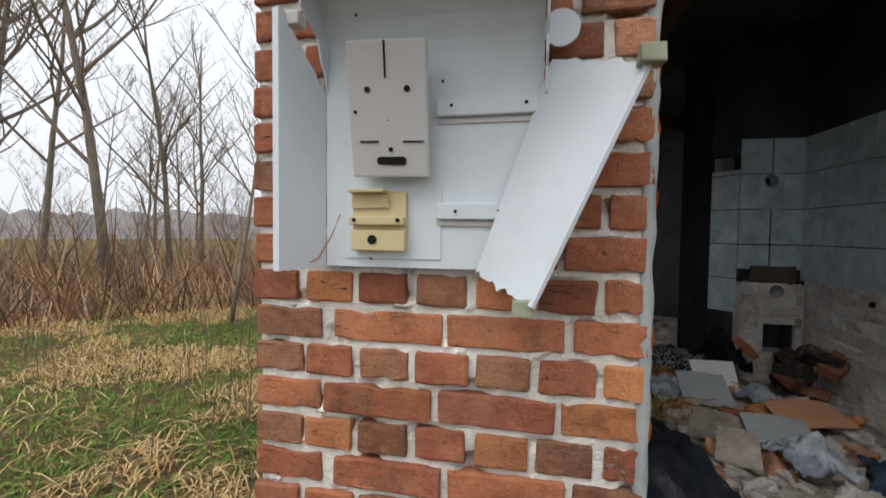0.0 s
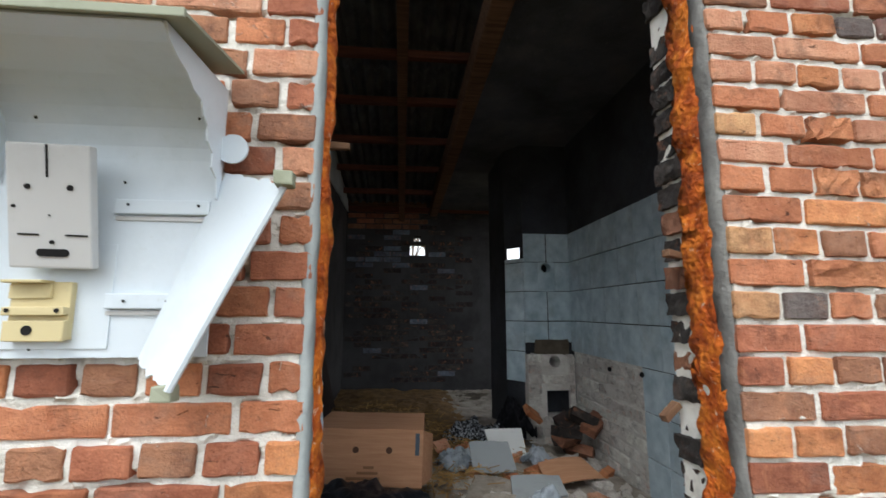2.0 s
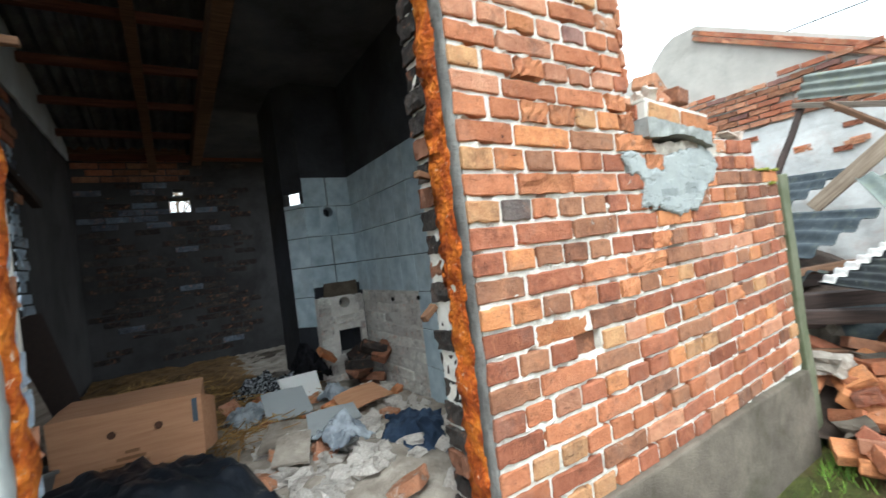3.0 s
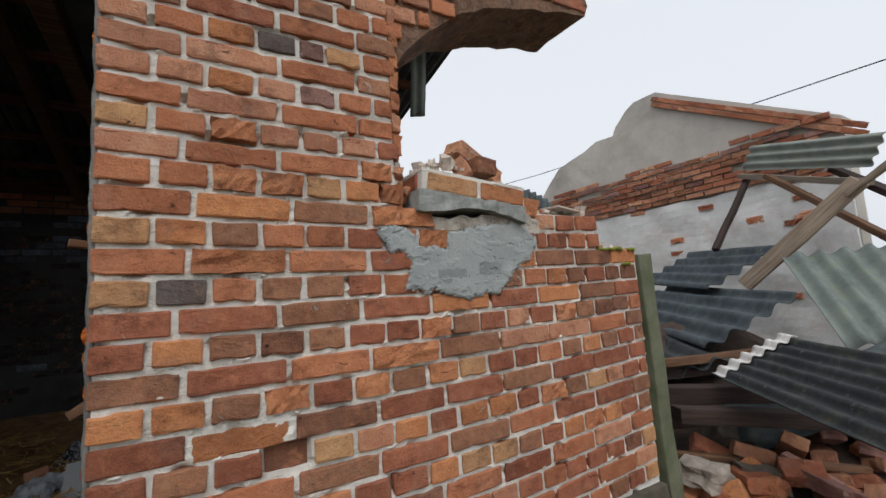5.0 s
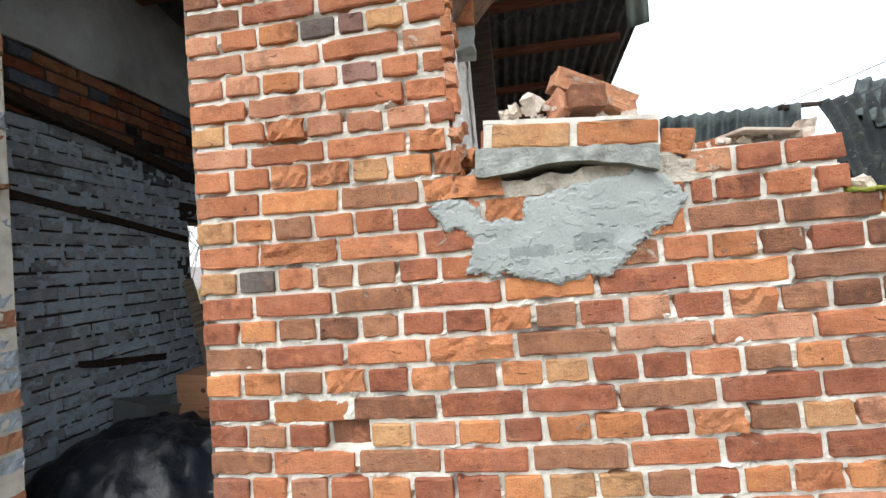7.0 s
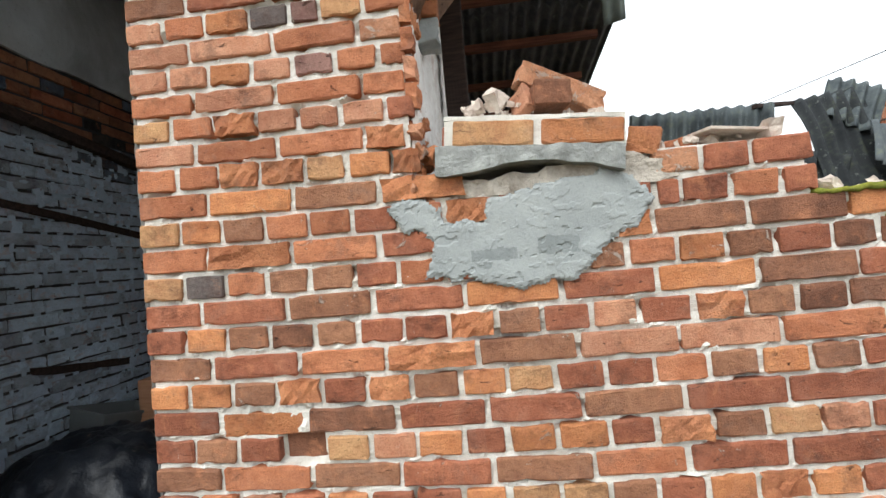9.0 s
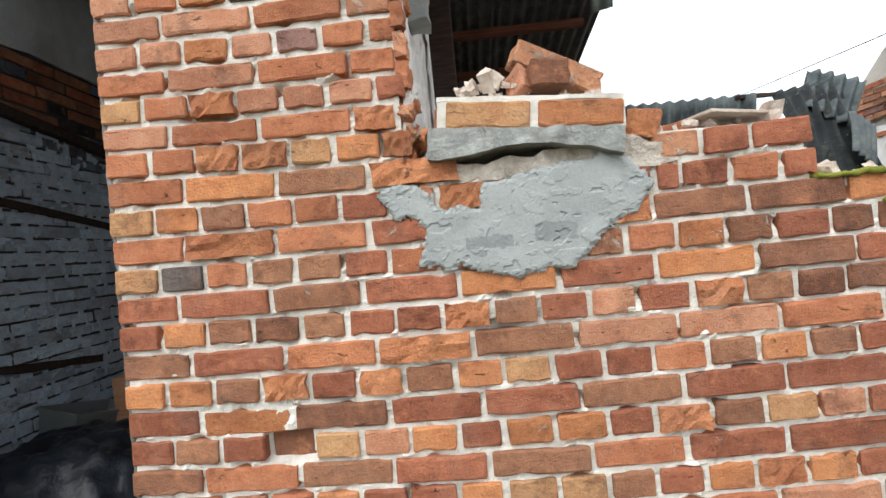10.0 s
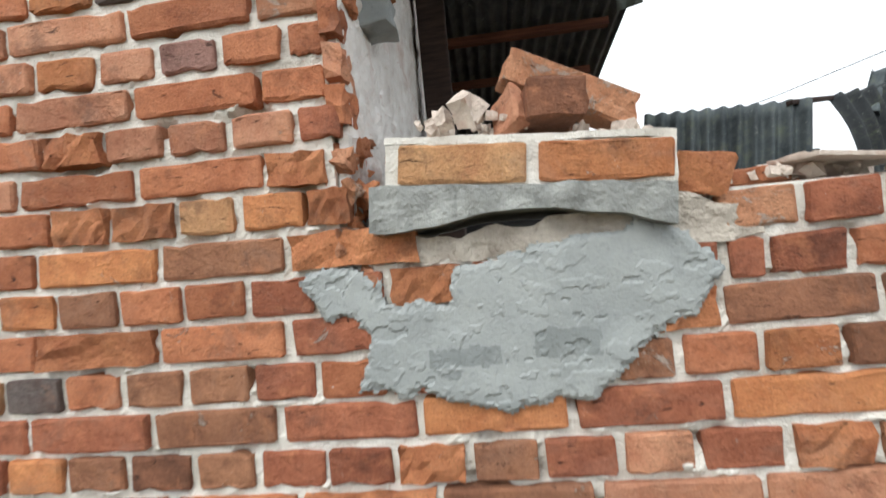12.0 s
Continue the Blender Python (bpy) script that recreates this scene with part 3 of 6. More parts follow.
def fibre_cement(name, light, dark, moss=0.5):
    k = Mat(name, 0.85)
    c = k.ramp(k.noise(4, 7, 0.7), (0.3, dark), (0.7, light))
    m = k.step(k.noise(8, 7, 0.75), 0.52, 0.68)
    c = k.mix(k.math("MULTIPLY", m, moss), c, srgb(112, 116, 74))
    pale = k.step(k.noise(20, 5, 0.7), 0.62, 0.72)
    c = k.mix(k.math("MULTIPLY", pale, 0.4), c, srgb(176, 178, 170))
    k.colour(c).bump(k.noise(60, 5), 0.4, 0.006)
    return k.m


SHEET = fibre_cement("weathered_fibre_cement", srgb(112, 118, 120), srgb(62, 68, 72))
SHEETDARK = fibre_cement("dark_fibre_cement", srgb(66, 70, 72), srgb(34, 37, 40), 0.25)
SHEETMOSS = fibre_cement("mossy_fibre_cement", srgb(150, 154, 146), srgb(98, 104, 100), 0.7)

SHEETROOF = fibre_cement("smoked_fibre_cement", srgb(110, 110, 112), srgb(58, 60, 64), 0.1)


SLOPE = math.degrees(math.atan(-0.2))
roof = empty("roof", 0, 0, 4.0)
tagged(roof, "lean-to roof of dark corrugated fibre cement sheets on purlins", "roof", kind="structure")
for i in range(5):
    for j in range(2):
        sheet = part("roof_sheet", corrugated(2.75, 0.95, 0.1, 0.023, 3, 0.0095, seed=i + 9 * j, crumple=0.01), SHEETROOF, roof)
        sheet.matrix_basis = pose(-1.9 + 0.86 * i, -0.25 + 2.65 * j, 0.05 + 0.008 * (i % 2) - 0.012 * j - 0.2 * (-0.25 + 2.65 * j), SLOPE, 0, 0)
for y in (0.43, 1.0, 1.57, 2.15, 2.69, 3.28, 3.85, 4.42, 4.95):
    p = part("purlin", roughen(cut_up(boxes((-1.6, y - 0.03, -0.085 - 0.2 * y, 2.34, y + 0.03, -0.025 - 0.2 * y)), 4), 3, 0.012, y), RUSTTIMBER, roof, "rust-brown timber purlin")
for x in (-0.55, 0.9):
    r = part("rafter", boxes((x - 0.04, -0.2, -0.2, x + 0.04, 5.2, -0.085)), TIMBER, roof)
    r.matrix_basis = pose(0, 0, 0, SLOPE, 0, 0)

def lump(size, seed, flat=1.0, material=None, name="rubble", sub=2):
    """A broken chunk."""
    bm = bmesh.new()
    bmesh.ops.create_cube(bm, size=1.0)
    bmesh.ops.subdivide_edges(bm, edges=list(bm.edges), cuts=sub, use_grid_fill=True)
    r = random.Random(seed)
    for v in bm.verts:
        n = noise.noise(v.co * 2.3 + Vector((seed * 3.7, seed, 0)))
        v.co *= 0.82 + 0.42 * n
        v.co.x += 0.07 * r.uniform(-1, 1)
        v.co.y += 0.07 * r.uniform(-1, 1)
        v.co.z = v.co.z * flat + 0.05 * flat * r.uniform(-1, 1)
        v.co *= size
    return bm


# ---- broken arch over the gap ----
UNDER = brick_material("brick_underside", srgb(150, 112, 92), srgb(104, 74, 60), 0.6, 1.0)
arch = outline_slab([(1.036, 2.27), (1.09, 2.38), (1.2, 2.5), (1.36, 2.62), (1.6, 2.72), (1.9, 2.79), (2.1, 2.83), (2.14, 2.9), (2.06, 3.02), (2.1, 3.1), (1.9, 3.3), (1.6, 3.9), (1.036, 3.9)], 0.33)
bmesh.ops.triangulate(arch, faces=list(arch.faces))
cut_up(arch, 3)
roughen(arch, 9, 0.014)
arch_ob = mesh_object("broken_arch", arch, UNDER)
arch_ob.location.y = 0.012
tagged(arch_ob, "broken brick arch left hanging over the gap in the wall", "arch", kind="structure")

ob = mesh_object("arch_springer", roughen(cut_up(boxes((1.04, 0.18, 2.262, 1.115, 0.28, 2.335), bevel=0.006), 3), 18, 0.012), CEMENT)
tagged(ob, "grey cement stub left of the fallen arch", "cement", kind="structure")
ob = mesh_object("springer_brick", roughen(cut_up(boxes((1.035, 0.17, 2.339, 1.12, 0.27, 2.405), bevel=0.005), 2), 14, 0.008), BRICK["x"])
tagged(ob, "broken orange brick on the cement stub", "brick", kind="structure")

# brick ends beside the gap, crumbled away near the sill
torn = random.Random(21)
for k in range(-16, -1):
    if k < -5:
        w = torn.choice((0.075, 0.09, 0.105))
        ob = new("brick", brick_mesh("x", torn.choice("xxpo"), w, torn.randrange(6)))
        ob.parent = wall_r
        ob.matrix_basis = pose(1.052 + 0.006 * torn.random(), 0.001, course_z(k), torn.uniform(-2, 2), torn.uniform(-3, 3), 90 + torn.uniform(-4, 4))
    else:
        for n in range(9):
            s = torn.uniform(0.028, 0.06)
            bm = lump(s, 400 + 10 * k + n, 0.8)
            ob = part("brick_fragment", bm, BRICK["x" if n % 4 else "m"], wall_r)
            ob.matrix_basis = pose(1.03 + torn.uniform(-0.02, 0.05 if k > -5 else 0.03), 0.02 + 0.014 * n, course_z(k) + 0.025 + torn.uniform(-0.02, 0.02), torn.uniform(0, 90), torn.uniform(0, 90), torn.uniform(0, 90))
for n in range(6):
    ob = part("brick_fragment", lump(torn.uniform(0.02, 0.04), 500 + n, 0.7), BRICK[torn.choice("xmp")], wall_r)
    ob.matrix_basis = pose(1.056, torn.uniform(0.07, 0.24), torn.uniform(1.95, 2.9), torn.uniform(0, 90), torn.uniform(0, 90), torn.uniform(0, 90))

# ---- fallen sill block, lying across the gap ----
sill = empty("fallen_sill_block", 1.1, 0.0, 1.8, (0, 4.6, 0))
tagged(sill, "two orange bricks on a broken grey cement slab", "rubble")
slab = slab_grid(0.475, 0.075, 0.27, 40, 6)
for v in slab.verts:
    if v.co.z < 0.04:
        arc = math.sin(math.pi * min(1, max(0, (v.co.x - 0.06) / 0.44)))
        v.co.z += 0.036 * arc * (1 - v.co.z / 0.04)
    if v.co.y < 0.01:
        v.co.y += 0.0035 * math.sin(v.co.x * 95) + 0.004 * noise.noise(v.co * 30)
    v.co.z += 0.004 * noise.noise(v.co * 22 + Vector((7, 7, 7)))
SILLGREY = plaster_material("sill_cement", srgb(172, 174, 170), srgb(124, 126, 124), srgb(92, 92, 88), 0.6, 14.0, 0.9)
ob = part("cement_slab", slab, SILLGREY, sill, "grey cement slab with a rough underside")
ob.location = (-0.01, -0.035, 0)
bed = slab_grid(0.46, 0.075, 0.235, 30, 5)
roughen(bed, 26, 0.005)
ob = part("mortar_bed", bed, MORTAR, sill)
ob.location = (0.012, -0.012, 0.07)
for x, letter, n in ((0.035, "y", 1), (0.262, "O", 2)):
    b = part("brick", brick_bm(0.208 if n == 1 else 0.205, 0.064, 0.03, f"sill{n}"), BRICK[letter], sill)
    b.location = (x, -0.02, 0.079)
b = part("brick", brick_bm(0.2, 0.06, 0.03, "sillend"), BRICK["r"], sill)
b.matrix_basis = pose(0.004, 0.22, 0.08, 0, 0, -90)
cap = slab_grid(0.46, 0.012, 0.23, 30, 1)
roughen(cap, 20, 0.006, 3)
ob = part("mortar_crust", cap, MORTAR, sill)
ob.location = (0.01, -0.012, 0.146)

# mortar bed and lumps under the sill block
bedding = slab_grid(0.58, 0.06, 0.2, 40, 6)
for v in bedding.verts:
    if v.co.z > 0.03:
        v.co.z += 0.02 * noise.noise(v.co * 12) - 0.012 * math.sin(v.co.x / 0.58 * math.pi * 2)
    if v.co.y < 0.01:
        v.co.y += 0.006 * noise.noise(v.co * 25)
BEDDING = plaster_material("old_mortar_bed", srgb(212, 203, 190), srgb(164, 155, 144), srgb(124, 110, 98), 0.5, 14.0, 1.3)
roughen(bedding, 32, 0.009, 2.0)
ob = mesh_object("mortar_bedding", bedding, BEDDING)
ob.location = (1.12, 0.004, 1.742)
tagged(ob, "pale crumbling mortar bed on the broken wall", "mortar", kind="structure")

# ---- patch of grey cement over the bricks ----
PATCH = ((0.955, 1.735), (0.985, 1.752), (1.06, 1.74), (1.09, 1.72), (1.095, 1.682), (1.205, 1.676), (1.215, 1.735), (1.31, 1.75), (1.46, 1.773), (1.55, 1.785), (1.6, 1.74),
         (1.64, 1.70), (1.6, 1.64), (1.53, 1.6), (1.465, 1.54), (1.43, 1.505), (1.36, 1.51), (1.3, 1.487), (1.16, 1.525), (1.04, 1.54), (1.07, 1.63), (1.045, 1.665), (0.99, 1.65))


def inside_patch(x, z):
    """Distance from the outline of the cement, negative outside."""
    near, within = 9.0, False
    for (ax, az), (bx, bz) in zip(PATCH, PATCH[1:] + PATCH[:1]):
        t = max(0.0, min(1.0, ((x - ax) * (bx - ax) + (z - az) * (bz - az)) / ((bx - ax) ** 2 + (bz - az) ** 2)))
        near = min(near, math.hypot(x - ax - t * (bx - ax), z - az - t * (bz - az)))
        if (az > z) != (bz > z) and x < (bx - ax) * (z - az) / (bz - az) + ax:
            within = not within
    return near if within else -near


bm = bmesh.new()
cell = 0.0042
net, trowel = {}, random.Random(31)
for i in range(172):
    for j in range(76):
        x, z = 0.935 + cell * i, 1.475 + cell * j
        p = Vector((x, z, 0))
        rim = inside_patch(x, z) + 0.013 * noise.noise(p * 30) + 0.007 * noise.noise(p * 85) + 0.004 * noise.noise(p * 190)
        if rim < -0.002:
            continue
        ridge = noise.noise(Vector((x * 16, z * 34, 3))) + 0.4 * noise.noise(Vector((x * 50, z * 70, 8)))
        d = -0.004 - 0.007 * min(1.0, rim / 0.012) - 0.004 * noise.noise(p * 12) - (0.0014 if ridge > 0.3 else 0.0) + (0.003 if ridge < -0.5 else 0.0)
        net[i, j] = bm.verts.new((x + trowel.uniform(-0.0014, 0.0014), d + trowel.uniform(-0.0002, 0.0002), z + trowel.uniform(-0.0014, 0.0014)))
for i, j in list(net):
    quad = [net.get(q) for q in ((i, j), (i + 1, j), (i + 1, j + 1), (i, j + 1))]
    if all(quad):
        f = bm.faces.new(quad)
        x, z = 0.935 + cell * i + 0.01 * noise.noise(Vector((i * 0.2, j * 0.2, 1))), 1.475 + cell * j + 0.008 * noise.noise(Vector((i * 0.2, j * 0.2, 6)))
        if (1.335 < x < 1.44 and 1.577 < z < 1.62) or (1.165 < x < 1.28 and 1.57 < z < 1.6) or (1.18 < x < 1.215 and 1.548 < z < 1.565):
            f.material_index = 1
out = bmesh.ops.extrude_face_region(bm, geom=list(bm.faces))
for g in out["geom"]:
    if isinstance(g, bmesh.types.BMVert):
        g.co.y = 0.02
bmesh.ops.delete(bm, geom=[v for v in bm.verts if not v.link_faces], context="VERTS")
bmesh.ops.recalc_face_normals(bm, faces=list(bm.faces))
patch = mesh_object("cement_patch", bm, CEMENT)
patch.data.materials.append(plaster_material("damp_cement", srgb(142, 147, 146), srgb(124, 129, 129), srgb(104, 109, 109), 0.5, 8.0, 0.5))
tagged(patch, "ragged smear of grey cement trowelled over the bricks", "cement patch", kind="structure")

# ---- loose bricks and crumbs on the broken wall ----
def loose_brick(letter, seed, l=0.24, w=0.115, h=0.065, bite=0.0):
    bm = bmesh.new()
    bmesh.ops.create_cube(bm, size=1.0, matrix=Matrix.Diagonal((l, w, h, 1)))
    bmesh.ops.bevel(bm, geom=list(bm.edges), offset=0.004, segments=1, affect="EDGES")
    bmesh.ops.subdivide_edges(bm, edges=[e for e in bm.edges if e.calc_length() > 0.05], cuts=2, use_grid_fill=True)
    r = random.Random(seed)
    for v in bm.verts:
        v.co += Vector((r.uniform(-1, 1), r.uniform(-1, 1), r.uniform(-1, 1))) * 0.0025
        if bite and v.co.x > l * 0.2:
            v.co.x -= bite * (0.6 + 0.8 * noise.noise(v.co * 22 + Vector((hash_of(seed), 0, 0))))
    return mesh_object("brick", bm, BRICK[letter])


def hash_of(seed):
    return sum(ord(c) * (i + 3) for i, c in enumerate(str(seed))) % 97 / 7.0


TOPBRICKS = (
    ("m", 1.452, 0.13, 2.04, 0.26, (8, 24, 10), "broken orange brick leaning on the sill block"),
    ("d", 1.412, 0.035, 1.99, 0.108, (0, 4, 4), "half of a brown brick on the sill block"),
    ("p", 1.338, 0.06, 1.99, 0.038, (60, 20, 30), "orange brick fragment on the sill block"),
    ("x", 1.65, 0.05, 1.853, 0.095, (8, 14, -18), "broken orange brick on the wall top"),
    ("o", 1.80, 0.14, 1.842, 0.15, (2, 4, 20), "flat piece of orange brick on the wall top"),
)
for n, (letter, x, y, z, l, turn, label) in enumerate(TOPBRICKS):
    ob = loose_brick(letter, f"top{n}", l, 0.1, 0.03 if n == 4 else 0.06 if n == 0 else 0.066, 0.02)
    ob.matrix_basis = pose(x, y, z, *turn)
    tagged(ob, label, "brick", "loose bricks on the wall")
CRUMB = plaster_material("mortar_crumbs", srgb(226, 214, 202), srgb(176, 160, 148), srgb(180, 120, 96), 0.4, 20.0, 0.8)
crumbs = random.Random(8)
for n, (x0, x1, z, cnt) in enumerate(((1.16, 1.36, 1.972, 20), (1.66, 1.97, 1.84, 34), (1.46, 1.58, 1.968, 7), (2.03, 2.28, 1.685, 6))):
    for i in range(cnt):
        s = crumbs.uniform(0.012, 0.042 if i % 3 else 0.06)
        ob = mesh_object("mortar_crumb", lump(s, n * 40 + i, 0.7, sub=1), CRUMB)
        x = crumbs.uniform(x0, x1)
        ob.matrix_basis = pose(x, crumbs.uniform(0.02, 0.17), z + s * 0.2 + (0.03 * math.sin((x - x0) / (x1 - x0) * math.pi) if n == 0 else 0) - (x - 1.2) * 0.08 * (n in (0, 2)), crumbs.uniform(0, 90), crumbs.uniform(0, 90), crumbs.uniform(0, 90))
        tagged(ob, "small crumb of pale mortar on the broken wall", "rubble", "mortar crumbs")
slate = mesh_object("tile_shard", roughen(boxes((-0.09, -0.05, 0, 0.09, 0.05, 0.008), bevel=0.002), 20, 0.006), CRUMB)
slate.matrix_basis = pose(1.87, 0.06, 1.85, 2, 5, 8)
tagged(slate, "thin pale shard lying on the wall top", "shard")
MOSS = plaster_material("moss", srgb(150, 150, 60), srgb(96, 104, 40), srgb(70, 70, 40), 0.4, 30, 1.0)
for n, (x, z, w) in enumerate(((2.1, 1.672, 0.16), (2.2, 1.603, 0.05), (2.25, 1.672, 0.06))):
    bm = slab_grid(w, 0.012, 0.1, 14, 1)
    roughen(bm, 40, 0.008, n)
    ob = mesh_object("moss", bm, MOSS, True)
    ob.location = (x - w / 2, -0.008, z - 0.002)
    tagged(ob, "yellow-green moss on the wall top", "moss", kind="stuff")

# mossy concrete post at the broken end of the wall
bm = roughen(cut_up(boxes((2.3, 0.0, 0.0, 2.40, 0.12, 1.655), bevel=0.008), 5), 7, 0.014)
MOSSPOST = plaster_material("mossy_concrete", srgb(128, 128, 108), srgb(84, 90, 66), srgb(66, 78, 44), 0.7, 3.0, 0.6)
ob = mesh_object("concrete_post", bm, MOSSPOST)
for v in ob.data.vertices:
    v.co.x += 0.10 * max(0, (1.655 - v.co.z)) / 1.6 * 0.7
tagged(ob, "green-stained concrete post at the broken end of the wall", "post")


# ---- electric meter box, torn open ----
def plastic(name, colour, stain, amount=0.35, rough=0.5):
    k = Mat(name, rough, 0, 0.4)
    c = k.mix(k.math("MULTIPLY", k.step(k.noise(5, 7, 0.7), 0.5, 0.75), amount), colour, stain)
    c = k.mix(k.math("MULTIPLY", k.step(k.noise(30, 6, 0.75), 0.6, 0.75), amount * 0.6), c, srgb(150, 152, 132))
    k.colour(c).bump(k.noise(18, 4), 0.08, 0.004)
    return k.m


WHITE = plastic("weathered_white_plastic", srgb(208, 215, 221), srgb(172, 180, 184))
PLATE = plastic("grey_plastic", srgb(192, 190, 188), srgb(164, 162, 158))
TAN = plastic("yellowed_bakelite", srgb(202, 186, 142), srgb(160, 140, 98), 0.5)
ALGAE = plastic("algae_green_edge", srgb(150, 152, 132), srgb(96, 102, 74), 0.7, 0.8)
BLACK = Mat("hole_shade_and_screw_black", 0.9).colour(srgb(24, 22, 22)).m

meter = empty("meter_box", -1.13, -0.012, 1.45)
tagged(meter, "smashed white plastic electric meter box on the brick pillar", "meter box")


def mpart(name, bm, mat, label="", smooth=False):
    """A part given in world coordinates."""
    bmesh.ops.translate(bm, vec=(1.13, 0.012, -1.45), verts=list(bm.verts))
    return part(name, bm, mat, meter, label, smooth)


def sheet_from(profile, x0, x1, thick, nx=1, torn=None):
    """A sheet that follows a profile of (y, z) from x0 to x1."""
    bm = bmesh.new()
    grid = []
    for i in range(nx + 1):
        x = x0 + (x1 - x0) * i / nx
        grid.append([bm.verts.new((x, y, z)) for y, z in profile])
    for a, b in zip(grid, grid[1:]):
        for j in range(len(profile) - 1):
            bm.faces.new([a[j], b[j], b[j + 1], a[j + 1]])
    bmesh.ops.recalc_face_normals(bm, faces=list(bm.faces))
    out = bmesh.ops.solidify(bm, geom=list(bm.faces), thickness=thick)
    return bm


def quad_panel(a, b, c, d, thick, n=12, bend=0.0, ragged=0.0):
    """A thin panel between four corners: a-b the lower edge, d-c the upper one."""
    a, b, c, d = (Vector(p) for p in (a, b, c, d))
    nrm = (b - a).cross(d - a).normalized()
    bm = bmesh.new()
    g = []
    for i in range(n + 1):
        col = []
        for j in range(n + 1):
            u, v = i / n, j / n
            p = (a * (1 - u) + b * u) * (1 - v) + (d * (1 - u) + c * u) * v
            p += nrm * bend * math.sin(math.pi * u)
            if ragged and j in (0, n):
                p += (d - a).normalized() * ragged * noise.noise(Vector((u * 9, j, 3)))
            col.append(bm.verts.new(p))
        g.append(col)
    for p, q in zip(g, g[1:]):
        for j in range(n):
            bm.faces.new([p[j], q[j], q[j + 1], p[j + 1]])
    bmesh.ops.recalc_face_normals(bm, faces=list(bm.faces))
    bmesh.ops.solidify(bm, geom=list(bm.faces), thickness=thick)
    return bm


cove = [(-0.012, 1.458), (-0.014, 1.86)] + [(-0.014 - 0.12 * (1 - math.cos(a)), 1.86 + 0.14 * math.sin(a)) for a in (0.2, 0.5, 0.8, 1.1, 1.4)] + [(-0.2, 2.015), (-0.27, 2.006)]
mpart("back_panel", sheet_from(cove, -1.335, -0.915, 0.004), WHITE, "white back panel curving into the hood")
mpart("hood", quad_panel((-1.37, -0.285, 2.012), (-0.872, -0.285, 2.012), (-0.872, -0.04, 2.055), (-1.37, -0.04, 2.055), 0.006), ALGAE, "hood with algae-green edges")
mpart("hood_lip", boxes((-1.372, -0.292, 1.998, -0.87, -0.284, 2.014), bevel=0.002), ALGAE)
for x, m in ((-1.335, -1), (-0.913, 1)):
    pts = [(0.02, 2.02), (0.268, 2.006), (0.255, 1.985), (0.225, 1.97), (0.19, 1.962), (0.165, 1.945), (0.13, 1.94), (0.118, 1.915), (0.1, 1.905), (0.096, 1.875), (0.07, 1.86), (0.072, 1.83), (0.045, 1.815), (0.04, 1.775), (0.02, 1.77)]
    if m < 0:
        pts = [(0.02, 2.02), (0.262, 2.006), (0.24, 1.985), (0.2, 1.975), (0.165, 1.98), (0.135, 1.972), (0.118, 1.95), (0.12, 1.922), (0.095, 1.905), (0.06, 1.89), (0.045, 1.85), (0.03, 1.83), (0.02, 1.8)]
    bm = outline_slab([(p, q) for p, q in pts], 0.004)
    bmesh.ops.transform(bm, matrix=Matrix.Translation((x, 0, 0)) @ Matrix.Rotation(radians(-90), 4, "Z"), verts=list(bm.verts))
    mpart("side_cheek", bm, WHITE, "torn white side cheek")
mpart("side_panel", quad_panel((-1.388, -0.1, 1.452), (-1.34, -0.014, 1.458), (-1.34, -0.014, 1.80), (-1.388, -0.1, 1.93), 0.004, ragged=0.01), WHITE, "white side panel bent outwards")
mpart("side_panel_rim", quad_panel((-1.402, -0.098, 1.452), (-1.386, -0.104, 1.452), (-1.386, -0.104, 1.932), (-1.402, -0.098, 1.932), 0.012), WHITE)
mpart("bracket", boxes((-1.385, -0.09, 1.905, -1.355, -0.06, 1.93), bevel=0.004), PLATE)
flap = mpart("door_flap", quad_panel((-1.03, -0.04, 1.455), (-0.936, -0.115, 1.412), (-0.762, -0.09, 1.792), (-0.902, -0.022, 1.835), 0.005, 16, 0.006, 0.016), WHITE, "broken white door half hanging askew")
mpart("flap_rim", tube([(-0.93, -0.12, 1.41), (-0.85, -0.11, 1.59), (-0.758, -0.095, 1.796)], [0.007, 0.007, 0.007], 6), WHITE)
bm = bmesh.new()
bmesh.ops.create_cone(bm, cap_ends=True, segments=20, radius1=0.032, radius2=0.032, depth=0.005, matrix=pose(-0.888, -0.03, 1.885, 90, 0, 0))
mpart("round_tab", bm, WHITE)
for x, z in ((-0.945, 1.405), (-0.76, 1.8)):
    mpart("hinge", roughen(boxes((x - 0.016, -0.118, z - 0.014, x + 0.02, -0.085, z + 0.014), bevel=0.004), 40, 0.004), ALGAE, "green-stained hinge block")
for z, w in ((1.742, 0.03), (1.552, 0.03)):
    mpart("mounting_rail", boxes((-1.108, -0.032, z, -0.925, -0.014, z + w), bevel=0.003), WHITE)
    # solid grey strip painting the shadow line under the rail
    mpart("painted_rail_shadow", boxes((-1.108, -0.022, z - 0.012, -0.925, -0.014, z - 0.004)), PLATE)
mpart("lower_plate", boxes((-1.295, -0.02, 1.475, -1.1, -0.0165, 1.68), bevel=0.001), WHITE)
# grey mounting plate; black discs and bars paint the shade of its holes
bm = bmesh.new()
box(bm, 0, 0, 0, 0.142, 0.022, 0.232, 0.004)
plate_m = pose(-1.258, -0.064, 1.628, 13, 1, 2)
bmesh.ops.transform(bm, matrix=plate_m, verts=list(bm.verts))
mpart("mounting_plate", bm, PLATE, "grey plastic mounting plate")


